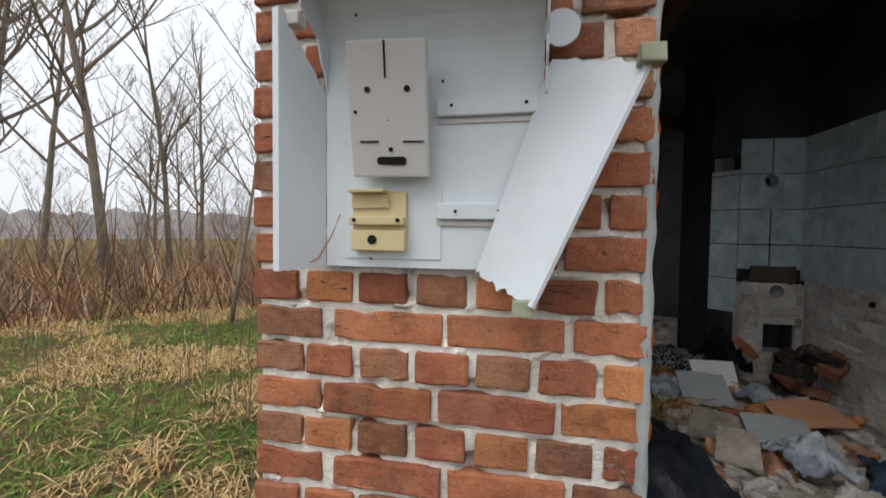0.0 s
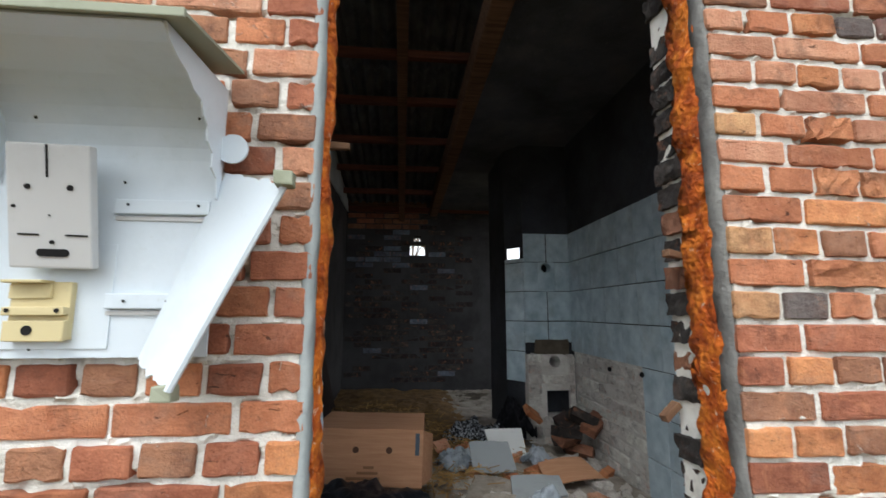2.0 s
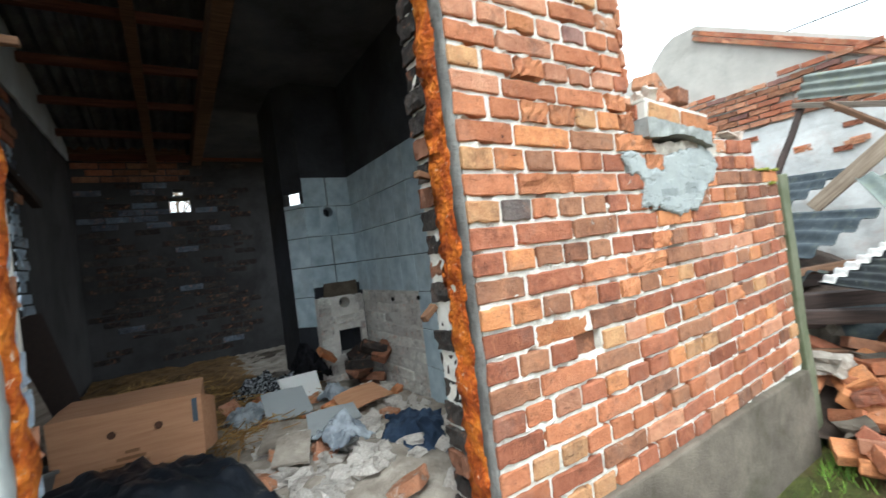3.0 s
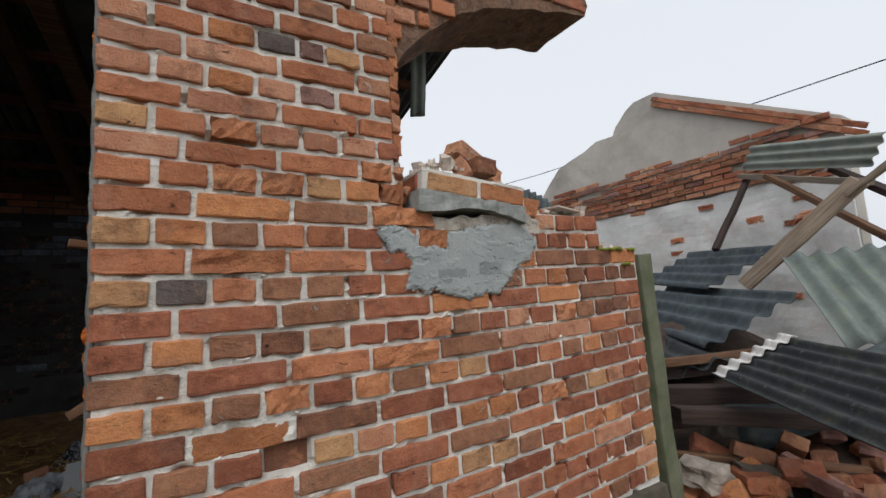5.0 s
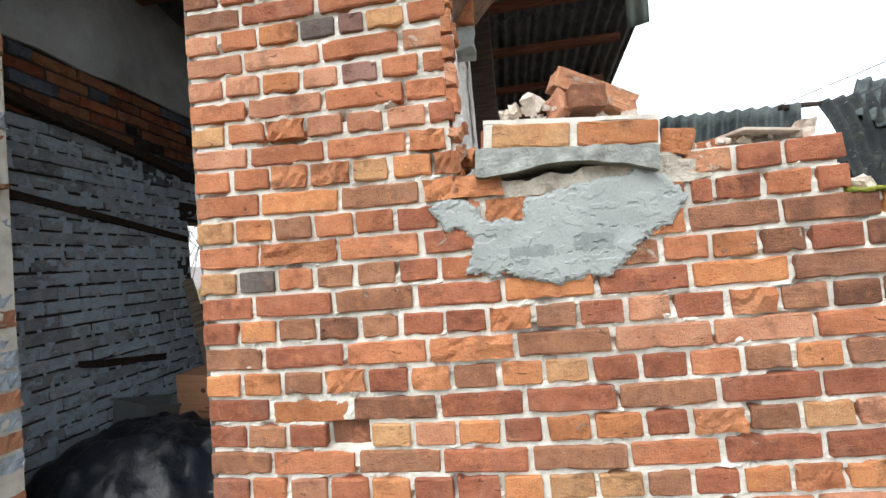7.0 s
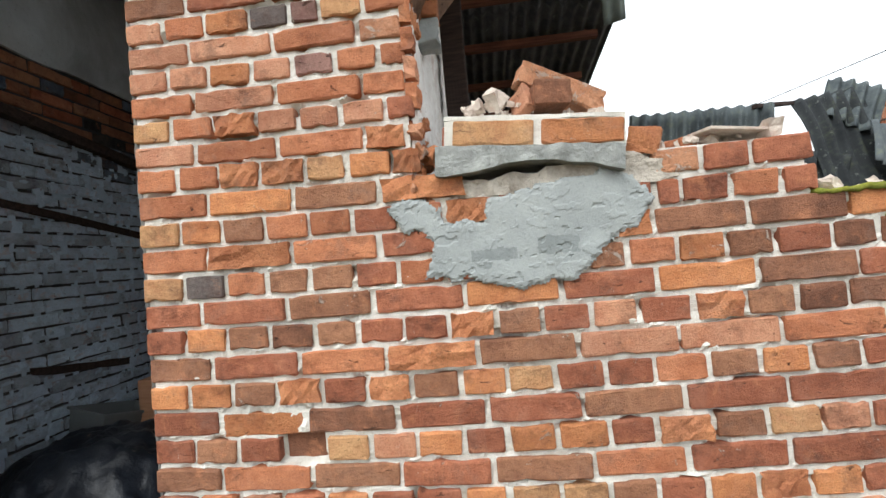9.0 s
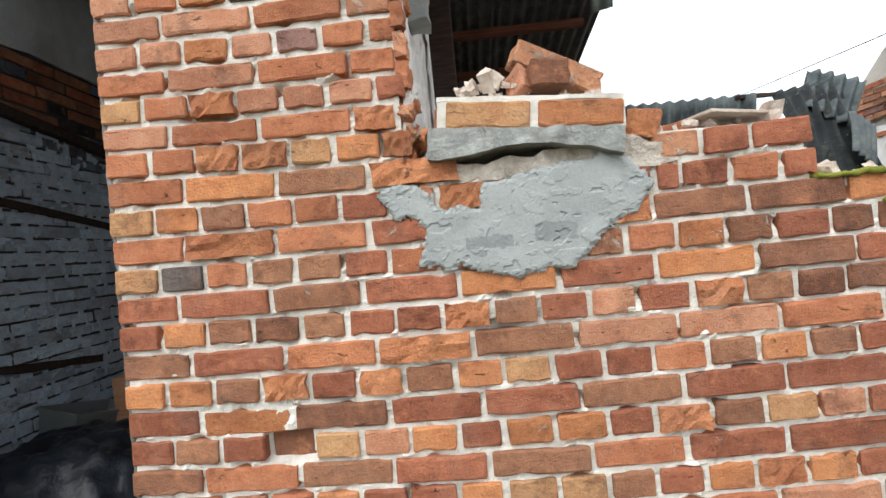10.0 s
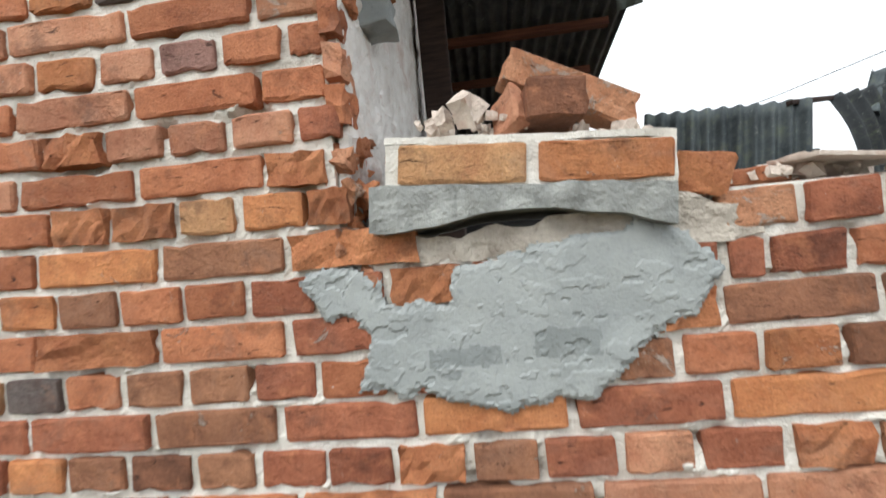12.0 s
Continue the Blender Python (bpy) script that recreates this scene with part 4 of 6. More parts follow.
def hole(x, z, r, w=0.0):
    bm = bmesh.new()
    bmesh.ops.create_cone(bm, cap_ends=True, segments=16, radius1=r, radius2=r, depth=0.004, matrix=pose(0, 0, 0, 90, 0, 0))
    for v in bm.verts:
        v.co.x += math.copysign(w, v.co.x) if w else 0
        v.co += Vector((x, -0.0005, z))
    bmesh.ops.transform(bm, matrix=plate_m, verts=list(bm.verts))
    return mpart("hole", bm, BLACK, "black disc painted as the shade of a hole")


for x, z, r, w in ((0.036, 0.152, 0.005, 0), (0.108, 0.152, 0.0055, 0), (0.075, 0.05, 0.004, 0), (0.076, 0.03, 0.0075, 0.02), (0.012, 0.115, 0.003, 0), (0.072, 0.1, 0.0012, 0)):
    hole(x, z, r, w)
for x, z, w, h in ((0.068, 0.17, 0.003, 0.06), (0.018, 0.062, 0.035, 0.003), (0.098, 0.062, 0.038, 0.003)):
    bm = boxes((x, -0.0022, z, x + w, 0.002, z + h))
    bmesh.ops.transform(bm, matrix=plate_m, verts=list(bm.verts))
    mpart("slot", bm, BLACK, "black bar painted as the shade of a narrow slot")
# yellowed terminal block
terminal = mpart("terminal_block", roughen(boxes((-1.272, -0.034, 1.492, -1.165, -0.014, 1.604), bevel=0.003), 60, 0.002), TAN, "broken yellowed terminal block")
for z0, z1, x1, y in ((1.492, 1.53, -1.165, -0.044), (1.54, 1.556, -1.165, -0.05), (1.60, 1.606, -1.2, -0.062), (1.572, 1.6, -1.198, -0.04)):
    mpart("terminal_rib", roughen(boxes((-1.272, y, z0, x1, -0.03, z1), bevel=0.002), 70, 0.002), TAN)
# solid black discs in place of the shaded terminal holes
for x, z, r in ((-1.228, 1.512, 0.009), (-1.262, 1.549, 0.004), (-1.176, 1.549, 0.004)):
    bm = bmesh.new()
    bmesh.ops.create_cone(bm, cap_ends=True, segments=14, radius1=r, radius2=r, depth=0.004, matrix=pose(x, -0.0445 if z < 1.54 else -0.0505, z, 90, 0, 0))
    mpart("hole", bm, BLACK, "black disc painted as the shade of a hole")
for x, z in ((-1.1, 1.81), (-1.08, 1.76), (-0.945, 1.76), (-1.07, 1.567), (-0.99, 1.567), (-1.24, 1.475), (-1.26, 1.93), (-0.95, 1.94)):
    bm = bmesh.new()
    bmesh.ops.create_uvsphere(bm, u_segments=8, v_segments=5, radius=0.003, matrix=Matrix.Translation((x, -0.034 if 1.55 < z < 1.78 else -0.018 if z < 1.9 else -0.05, z)))
    mpart("screw", bm, BLACK)
mpart("wire", tube([(-1.3, -0.03, 1.56), (-1.315, -0.035, 1.52), (-1.34, -0.04, 1.475), (-1.36, -0.05, 1.462)], [0.0015] * 4, 5), Mat("faded_red_wire", 0.6).colour(srgb(170, 110, 90)).m, "faded thin wire")

# ---- inside: whitewashed bricks of the left wall ----
facing = Matrix.Translation((-1.3, 0, 0)) @ Matrix.Rotation(radians(90), 4, "Z")
inner = random.Random(12)
for k in range(-24, 15):
    z = course_z(k)
    y, i = 0.26, 0
    while y < 2.95:
        step = 0.26 if (k + i) % 3 else 0.13
        if k % 2 and i == 0:
            step = 0.19
        length = step - 0.013
        in_window = WIN[0] - 0.02 < y + length / 2 < WIN[1] and WIN[2] < z + 0.03 < WIN[3]
        if y < WIN[0] < y + length and WIN[2] < z + 0.03 < WIN[3]:
            length = WIN[0] - y
        if z < 2.92 and not in_window and length > 0.03:
            if z > 2.52:
                letter = inner.choice("brrdKdbrk")
            else:
                # more of the dark whitewashed bricks higher up and further from the doorway
                darkening = noise.noise(Vector((y * 1.4, z * 1.4, 2))) + 0.5 * (z - 1.9) + 0.25 * (y - 1.2)
                letter = "k" if darkening > 0.6 else "w" if inner.random() < 0.97 else "m"
            if k < -17 or z < 0.55:
                y += step
                i += 1
                continue
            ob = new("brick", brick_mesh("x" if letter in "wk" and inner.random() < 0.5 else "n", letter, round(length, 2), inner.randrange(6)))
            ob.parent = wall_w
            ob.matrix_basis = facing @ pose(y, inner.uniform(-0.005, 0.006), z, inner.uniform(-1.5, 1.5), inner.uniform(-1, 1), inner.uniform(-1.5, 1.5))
        y += step
        i += 1
WASHCOAT = plaster_material("whitewash_coat", srgb(208, 224, 238), srgb(164, 180, 196), srgb(84, 92, 102), 0.5, 3.0, 1.1)
bm = bmesh.new()
net, cell = {}, 0.0165
for i in range(int(2.7 / cell)):
    for j in range(int(2.0 / cell)):
        y, z = 0.26 + cell * i, 0.5 + cell * j
        if WIN[0] - 0.01 < y < WIN[1] and WIN[2] - 0.01 < z < WIN[3]:
            continue
        bed = abs((TOP - z) / PITCH % 1.0 - 0.92) * PITCH
        open_joint = noise.noise(Vector((y * 15, z * 30, 2))) + 0.3 * noise.noise(Vector((y * 40, z * 40, 7))) - 4 * min(bed, 0.06)
        if open_joint > 0.0 or noise.noise(Vector((y * 30, z * 11, 12))) > 0.34:
            continue
        p = Vector((y * 20, z * 20, 4))
        net[i, j] = bm.verts.new((y + 0.006 * noise.noise(p * 2.1), 0.007 + 0.006 * noise.noise(p) + 0.004 * noise.noise(p * 2.7), z + 0.006 * noise.noise(p * 1.9 + Vector((7, 0, 0)))))
for i, j in list(net):
    quad = [net.get(q) for q in ((i, j), (i + 1, j), (i + 1, j + 1), (i, j + 1))]
    if all(quad):
        bm.faces.new(quad)
bmesh.ops.delete(bm, geom=[v for v in bm.verts if not v.link_faces], context="VERTS")
bmesh.ops.solidify(bm, geom=list(bm.faces), thickness=-0.008)
coat = part("whitewash_coat", bm, WASHCOAT, wall_w, "thick flaking whitewash")
coat.matrix_basis = facing


def droop(ob):
    """Lets a long timber on the side wall sink towards the back."""
    for v in ob.data.vertices:
        v.co.z -= 0.15 * (v.co.y - 1.4)
    return ob


ledge = mesh_object("wall_plate", roughen(cut_up(boxes((-1.31, 0.26, 2.47, -1.25, 3.4, 2.53), bevel=0.008), 4), 5, 0.02), DARKTIMBER)
tagged(droop(ledge), "charred timber plate along the wall", "beam", kind="structure")
for y0, y1, z in ((0.26, 1.92, 1.96), (1.0, 1.62, 1.06)):
    ob = mesh_object("wall_batten", roughen(cut_up(boxes((-1.315, y0, z, -1.275, y1, z + 0.045), bevel=0.006), 4), 7, 0.014), DARKTIMBER)
    tagged(droop(ob), "dark timber batten let into the wall", "batten", kind="structure")
ob = mesh_object("window_lintel", roughen(boxes((-1.5, WIN[0] - 0.1, WIN[3] - 0.02, -1.296, WIN[1] + 0.1, WIN[3] + 0.13), bevel=0.01), 6, 0.012), DARKTIMBER)
tagged(ob, "charred timber lintel over the window opening", "lintel", kind="structure")
upper = mesh_object("upper_plaster", roughen(slab_grid(4.7, 1.0, 0.02, 40, 12), 4, 0.015), GREYPLASTER)
upper.matrix_basis = pose(-1.285, 0.26, 2.92, 0, 0, 90)
tagged(upper, "grey plaster on the upper part of the wall", "plaster", kind="structure")

# back wall bricks that can be told apart
back = random.Random(5)
for k in range(-22, 13):
    z = course_z(k)
    x = -1.29 + (0.0 if k % 2 else 0.12)
    while x < 0.25:
        length = 0.237
        if not (-0.53 < x + 0.12 < -0.12 and 2.2 < z < 2.66):
            letter = back.choice("rbrd") if z > 2.66 and x < -0.3 else "k" if (z > 2.1 and x < -0.5 and back.random() < 0.4) or back.random() < 0.03 else "K"
            if letter == "K" and back.random() < 0.4:
                x += 0.25
                continue
            ob = new("brick", brick_mesh("n", letter, length, back.randrange(6)))
            ob.parent = wall_b
            ob.matrix_basis = pose(x, (4.998 if letter == "K" else 4.992) + back.uniform(-0.004, 0.002), z)
        x += 0.25
ob = mesh_object("back_wall_plate", roughen(cut_up(boxes((-1.3, 4.9, 2.99, -0.2, 4.99, 3.06)), 3), 5, 0.01), TIMBER)
tagged(ob, "timber wall plate under the roof", "beam", kind="structure")


# ---- inside: tiles, chimney breast and stove ----
def tile_material():
    k = Mat("glazed_blue_grey_tile", 0.22, 0, 0.5)
    k.shifted()
    c = k.ramp(k.noise(9, 6, 0.6), (0.32, srgb(158, 178, 190)), (0.7, srgb(206, 220, 226)))
    c = k.mix(k.math("MULTIPLY", k.step(k.noise(3, 6, 0.7), 0.5, 0.75), 0.45), c, srgb(120, 122, 120))
    k.colour(c).bump(k.noise(8, 3), 0.05, 0.004)
    k.rough(k.step(k.noise(12, 4), -0.3, 1.6))
    return k.m


TILE = tile_material()
TILEW, TILEH = 0.205, 0.24


def tile_mesh(w, h):
    key = ("tile", round(w, 3), round(h, 3))
    if key not in brick_meshes:
        bm = bmesh.new()
        box(bm, 0.002, -0.006, 0.003, w - 0.002, 0.004, h - 0.003)
        bmesh.ops.bevel(bm, geom=[e for e in bm.edges if all(v.co.y < 0 for v in e.verts)], offset=0.0015, segments=1, affect="EDGES")
        me = bpy.data.meshes.new("tile")
        bm.to_mesh(me)
        bm.free()
        me.materials.append(TILE)
        brick_meshes[key] = me
    return brick_meshes[key]


def set_tile(parent, m, x, z, w=TILEW, h=TILEH):
    ob = new("tile", tile_mesh(w, h))
    ob.parent = parent
    ob.matrix_basis = m @ pose(x, 0, z)


face = pose(0.848, 2.5, 0, 0, 0, -90)
for row in range(8):
    z = 2.19 - TILEH * (row + 1)
    for col in range(11):
        y = 2.5 - TILEW * col
        if z < 1.2 and y > 1.5:
            continue
        set_tile(wall_p, face, TILEW * col, z)

breast = empty("chimney_breast", 0.65, 2.5, 0.5)
tagged(breast, "tiled chimney breast over a whitewashed brick stove base", "chimney")


def bpart(name, bm, mat, label="", smooth=False):
    bmesh.ops.translate(bm, vec=(-0.65, -2.5, -0.5), verts=list(bm.verts))
    return part(name, bm, mat, breast, label, smooth)


def ring_wall(x0, x1, z0, z1, cx, cz, r, y0, y1, n=24):
    """A flat wall piece with a round hole through it."""
    bm = bmesh.new()
    lay_ = []
    for y in (y0, y1):
        inn, out = [], []
        for i in range(n):
            a = 2 * math.pi * i / n
            dx, dz = math.cos(a), math.sin(a)
            inn.append(bm.verts.new((cx + r * dx, y, cz + r * dz)))
            t = min(((x1 if dx > 0 else x0) - cx) / dx if abs(dx) > 1e-6 else 9, ((z1 if dz > 0 else z0) - cz) / dz if abs(dz) > 1e-6 else 9)
            out.append(bm.verts.new((cx + t * dx, y, cz + t * dz)))
        lay_.append((inn, out))
    for i in range(n):
        j = (i + 1) % n
        (a, b), (c, d) = lay_
        bm.faces.new([a[i], a[j], b[j], b[i]])
        bm.faces.new([c[j], c[i], d[i], d[j]])
        p, q = b[i].co, b[j].co
        if abs(p.x - q.x) > 1e-5 and abs(p.z - q.z) > 1e-5:
            corner = ((x1 if p.x + q.x > 2 * cx else x0), (z1 if p.z + q.z > 2 * cz else z0))
            for s, t, y in ((b[i], b[j], y0), (d[i], d[j], y1)):
                bm.faces.new([s, t, bm.verts.new((corner[0], y, corner[1]))])
        bm.faces.new([a[j], a[i], c[i], c[j]])
    bmesh.ops.recalc_face_normals(bm, faces=list(bm.faces))
    return bm


# upper breast: a tiled shell, one tile of the bevelled corner missing
for row in ((0.46, 2.504, 1.22, 0.85, 2.6, 1.71), (0.46, 2.504, 1.95, 0.85, 2.6, 2.96), (0.46, 2.504, 1.71, 0.58, 2.6, 1.95), (0.72, 2.504, 1.71, 0.85, 2.6, 1.95)):
    bpart("breast_front", boxes(row), SOOT)
bpart("flue_surround", ring_wall(0.58, 0.72, 1.71, 1.95, 0.65, 1.903, 0.041, 2.494, 2.6), TILE)
bpart("flue_pipe", ring_wall(0.6, 0.7, 1.853, 1.953, 0.65, 1.903, 0.04, 2.6, 2.62), SOOT)
bpart("flue_back", boxes((0.56, 2.66, 1.8, 0.74, 2.68, 2.02)), SOOT)
for i, (x, w) in enumerate(((0.46, 0.19), (0.655, 0.19))):
    for row in range(3):
        z = 2.19 - TILEH * (row + 1)
        if row == 1:
            continue
        ob = new("tile", tile_mesh(w, TILEH))
        ob.parent = breast
        ob.location = (x - 0.65, 2.498 - 2.5, z - 0.5)
    ob = new("tile", tile_mesh(w, 0.17))
    ob.parent = breast
    ob.location = (x - 0.65, 2.498 - 2.5, 1.298 - 0.5)
for x0, x1 in ((0.46, 0.58), (0.72, 0.848)):
    ob = new("tile", tile_mesh(x1 - x0, TILEH))
    ob.parent = breast
    ob.location = (x0 - 0.65, 2.498 - 2.5, 2.19 - 2 * TILEH - 0.5)
bevel_m = pose(0.345 - 0.65, 2.66 - 2.5, -0.5, 0, 0, -54)
cw = math.hypot(0.115, 0.16)
for row in range(1, 5):
    z = 2.19 - TILEH * (row + 1)
    ob = new("tile", tile_mesh(cw, TILEH))
    ob.parent = breast
    ob.matrix_basis = bevel_m @ pose(0, 0, z)
ob = new("tile", tile_mesh(cw, 0.035))
ob.parent = breast
ob.matrix_basis = bevel_m @ pose(0, 0, 1.95)
bm = boxes((0.0, 0.006, 0.5, cw, 0.06, 1.985), (0.0, 0.006, 2.085, cw, 0.06, 2.96))
bmesh.ops.transform(bm, matrix=bevel_m @ Matrix.Translation((0, 0, 0)), verts=list(bm.verts))
part("breast_bevel", bm, SOOT, breast)
bpart("breast_side", boxes((0.345, 2.665, 0.5, 0.362, 3.3, 2.96)), SOOT)
bpart("clay_patch", roughen(cut_up(boxes((0.53, 2.482, 1.2, 0.81, 2.5, 1.325)), 3), 12, 0.014), FLOORDIRT, "brown clay patch below the tiles")
# stove base of whitewashed brick with a fire hole
STOVEWASH = plaster_material("rough_whitewash", srgb(236, 232, 226), srgb(196, 190, 182), srgb(118, 96, 82), 0.6, 5.0, 1.2)
bpart("stove_base", boxes((0.455, 2.424, 0.5, 0.6, 2.62, 1.21), (0.6, 2.42, 0.94, 0.83, 2.62, 1.09), (0.74, 2.42, 1.09, 0.83, 2.62, 1.2), (0.785, 2.42, 0.5, 0.83, 2.62, 0.94), (0.6, 2.42, 0.5, 0.785, 2.62, 0.74), (0.6, 2.6, 0.74, 0.785, 2.62, 0.94)), STOVEWASH)
bpart("fire_box_lining", boxes((0.605, 2.44, 0.742, 0.612, 2.6, 0.938), (0.773, 2.44, 0.742, 0.78, 2.6, 0.938), (0.612, 2.59, 0.742, 0.773, 2.597, 0.938), (0.612, 2.44, 0.932, 0.773, 2.59, 0.938)), SOOT)
ob = mesh_object("whitewash_coat", roughen(slab_grid(0.98, 0.76, 0.006, 20, 16), 8, 0.004), STOVEWASH)
ob.matrix_basis = pose(0.8495, 2.46, 0.49, 0, 0, -90)
tagged(ob, "rough whitewash on the bricks beside the stove", "whitewash", kind="structure")
bpart("stove_hole_surround", ring_wall(0.6, 0.74, 1.09, 1.215, 0.67, 1.158, 0.045, 2.42, 2.62), STOVEWASH)
bpart("stove_back", boxes((0.5, 2.63, 1.05, 0.8, 2.65, 1.21)), SOOT)
BRICK["W"] = brick_material("rough_whitewashed_brick", srgb(250, 246, 240), srgb(214, 206, 198), 0.8, 1.4)
stove_rnd = random.Random(31)
for k in range(5, 15):
    z, x, i = course_z(k), 0.457, 0
    while x < 0.82:
        w = 0.11 if (k % 2 == 0 or i == 0) else 0.2
        w = min(w, 0.83 - x)
        mid = x + w / 2
        if w > 0.03 and not (0.58 < mid < 0.8 and 0.73 < z + 0.03 < 0.96) and not (0.6 < mid < 0.74 and 1.1 < z + 0.03 < 1.22):
            ob = new("brick", brick_mesh("x" if stove_rnd.random() < 0.5 else "n", "W", round(w - 0.008, 2), stove_rnd.randrange(6)))
            ob.parent = breast
            ob.matrix_basis = pose(x - 0.65, 2.412 - 2.5 + stove_rnd.uniform(-0.008, 0.006), z - 0.5, stove_rnd.uniform(-2, 2), stove_rnd.uniform(-2, 2), stove_rnd.uniform(-2, 2))
        x += w
        i += 1
low = pose(0.846, 2.42, 0, 0, 0, -90)
for k in range(5, 15):
    x, i = 0.0, 0
    edge = 0.92 + 0.05 * noise.noise(Vector((k * 1.3, 0, 0)))
    while x < edge:
        w = 0.12 if (k % 2 and i == 0) else 0.245
        w = min(w, edge - x + 0.02)
        if w > 0.04:
            ob = new("brick", brick_mesh("x" if stove_rnd.random() < 0.4 else "n", "W", round(w - 0.008, 2), stove_rnd.randrange(6)))
            ob.parent = wall_p
            ob.matrix_basis = low @ pose(x, stove_rnd.uniform(-0.008, 0.005), course_z(k), stove_rnd.uniform(-2, 2), stove_rnd.uniform(-2, 2), stove_rnd.uniform(-2, 2))
        x += w
        i += 1
# black discs on the brick face paint the shade of two small holes
for y, z in ((1.86, 1.17), (1.47, 1.19)):
    bm = bmesh.new()
    bmesh.ops.create_cone(bm, cap_ends=True, segments=12, radius1=0.015, radius2=0.015, depth=0.012, matrix=pose(0.838, y, z, 0, 90, 0))
    tagged(mesh_object("wall_hole", bm, BLACK), "small black disc painted as a shaded hole in the whitewashed bricks", "hole", kind="structure")


# ---- inside: clutter ----
def mound(name, x0, x1, y0, y1, n, height, material, seed=0.0):
    bm = bmesh.new()
    g = [[None] * (n + 1) for _ in range(n + 1)]
    for i in range(n + 1):
        for j in range(n + 1):
            x, y = x0 + (x1 - x0) * i / n, y0 + (y1 - y0) * j / n
            g[i][j] = bm.verts.new((x, y, height(x, y) + 0.02 * noise.noise(Vector((x * 9, y * 9, seed))) + 0.012 * noise.noise(Vector((x * 27, y * 27, seed)))))
    for i in range(n):
        for j in range(n):
            bm.faces.new([g[i][j], g[i + 1][j], g[i + 1][j + 1], g[i][j + 1]])
    return mesh_object(name, bm, material, True)


def heap_z(x, y):
    """Height of the rubble that covers the floor."""
    h = 0.53 + 0.06 * noise.noise(Vector((x * 1.6, y * 1.6, 4)))
    h += 0.09 * math.exp(-((y - 0.9) / 0.55) ** 2 - ((x - 0.05) / 0.5) ** 2)
    h += 0.24 * math.exp(-((y - 2.5) / 0.7) ** 2 - ((x + 0.75) / 0.55) ** 2)
    h -= 0.10 * math.exp(-((y - 0.1) / 0.25) ** 2)
    return h


RUBBLE = plaster_material("plaster_rubble", srgb(186, 176, 164), srgb(120, 110, 100), srgb(84, 70, 60), 0.5, 6.0, 1.4)
heap = mound("rubble_heap", -1.3, 0.84, 0.03, 4.9, 90, heap_z, RUBBLE)
tagged(heap, "heap of plaster dust and rubble covering the floor", "rubble", kind="stuff")

LITTER = plaster_material("straw_litter", srgb(150, 118, 78), srgb(84, 64, 44), srgb(52, 42, 34), 0.6, 7.0, 1.6)
ob = mound("straw_litter", -1.28, 0.2, 1.7, 4.85, 60, lambda x, y: heap_z(x, y) + 0.05 * min(1.0, (y - 1.7) / 0.4) * min(1.0, max(0.0, (0.2 - x) / 0.3)) - 0.025, LITTER, 7.0)
tagged(ob, "trampled brown straw and dirt over the rubble", "straw", kind="stuff")

CARD = wood_material("brown_cardboard", srgb(188, 142, 110), srgb(168, 122, 92), 0.9)
carton = empty("cardboard_box", -0.685, 1.27, 0.72, (0, 1.5, -4))
tagged(carton, "large brown cardboard box lying on the rubble", "box")
part("carton_body", roughen(cut_up(boxes((-0.265, 0.0, 0.0, 0.265, 0.34, 0.265), bevel=0.004), 5), 6, 0.008), CARD, carton)
part("carton_flap", quad_panel((0.262, 0.0, 0.01), (0.31, 0.16, 0.0), (0.31, 0.18, 0.2), (0.262, 0.0, 0.26), 0.005, 6, 0.01), CARD, carton, "loose cardboard side flap")
# brown discs on the carton front, coloured like the shade inside hand holes
for x in (-0.06, 0.1):
    bm = bmesh.new()
    bmesh.ops.create_cone(bm, cap_ends=True, segments=16, radius1=0.015, radius2=0.015, depth=0.004, matrix=pose(x, -0.006, 0.17, 90, 0, 0))
    part("hand_hole", bm, Mat("hand_hole_shade", 0.9).colour(srgb(84, 58, 44)).m, carton, "brown disc painted as the shade of a round hand hole")
part("printed_strip", boxes((0.225, -0.009, 0.15, 0.245, -0.005, 0.25)), Mat("blue_grey_print", 0.8).colour(srgb(78, 88, 98)).m, carton, "blue-grey printed strip")
for n, (x0, x1, z) in enumerate(((-0.05, 0.05, 0.06), (-0.1, 0.06, 0.035), (-0.02, 0.03, 0.085))):
    part("print_bar", boxes((x0, -0.0085, z, x1, -0.005, z + 0.012)), Mat("faded_print", 0.9).colour(srgb(136, 100, 72)).m, carton, "faded print")


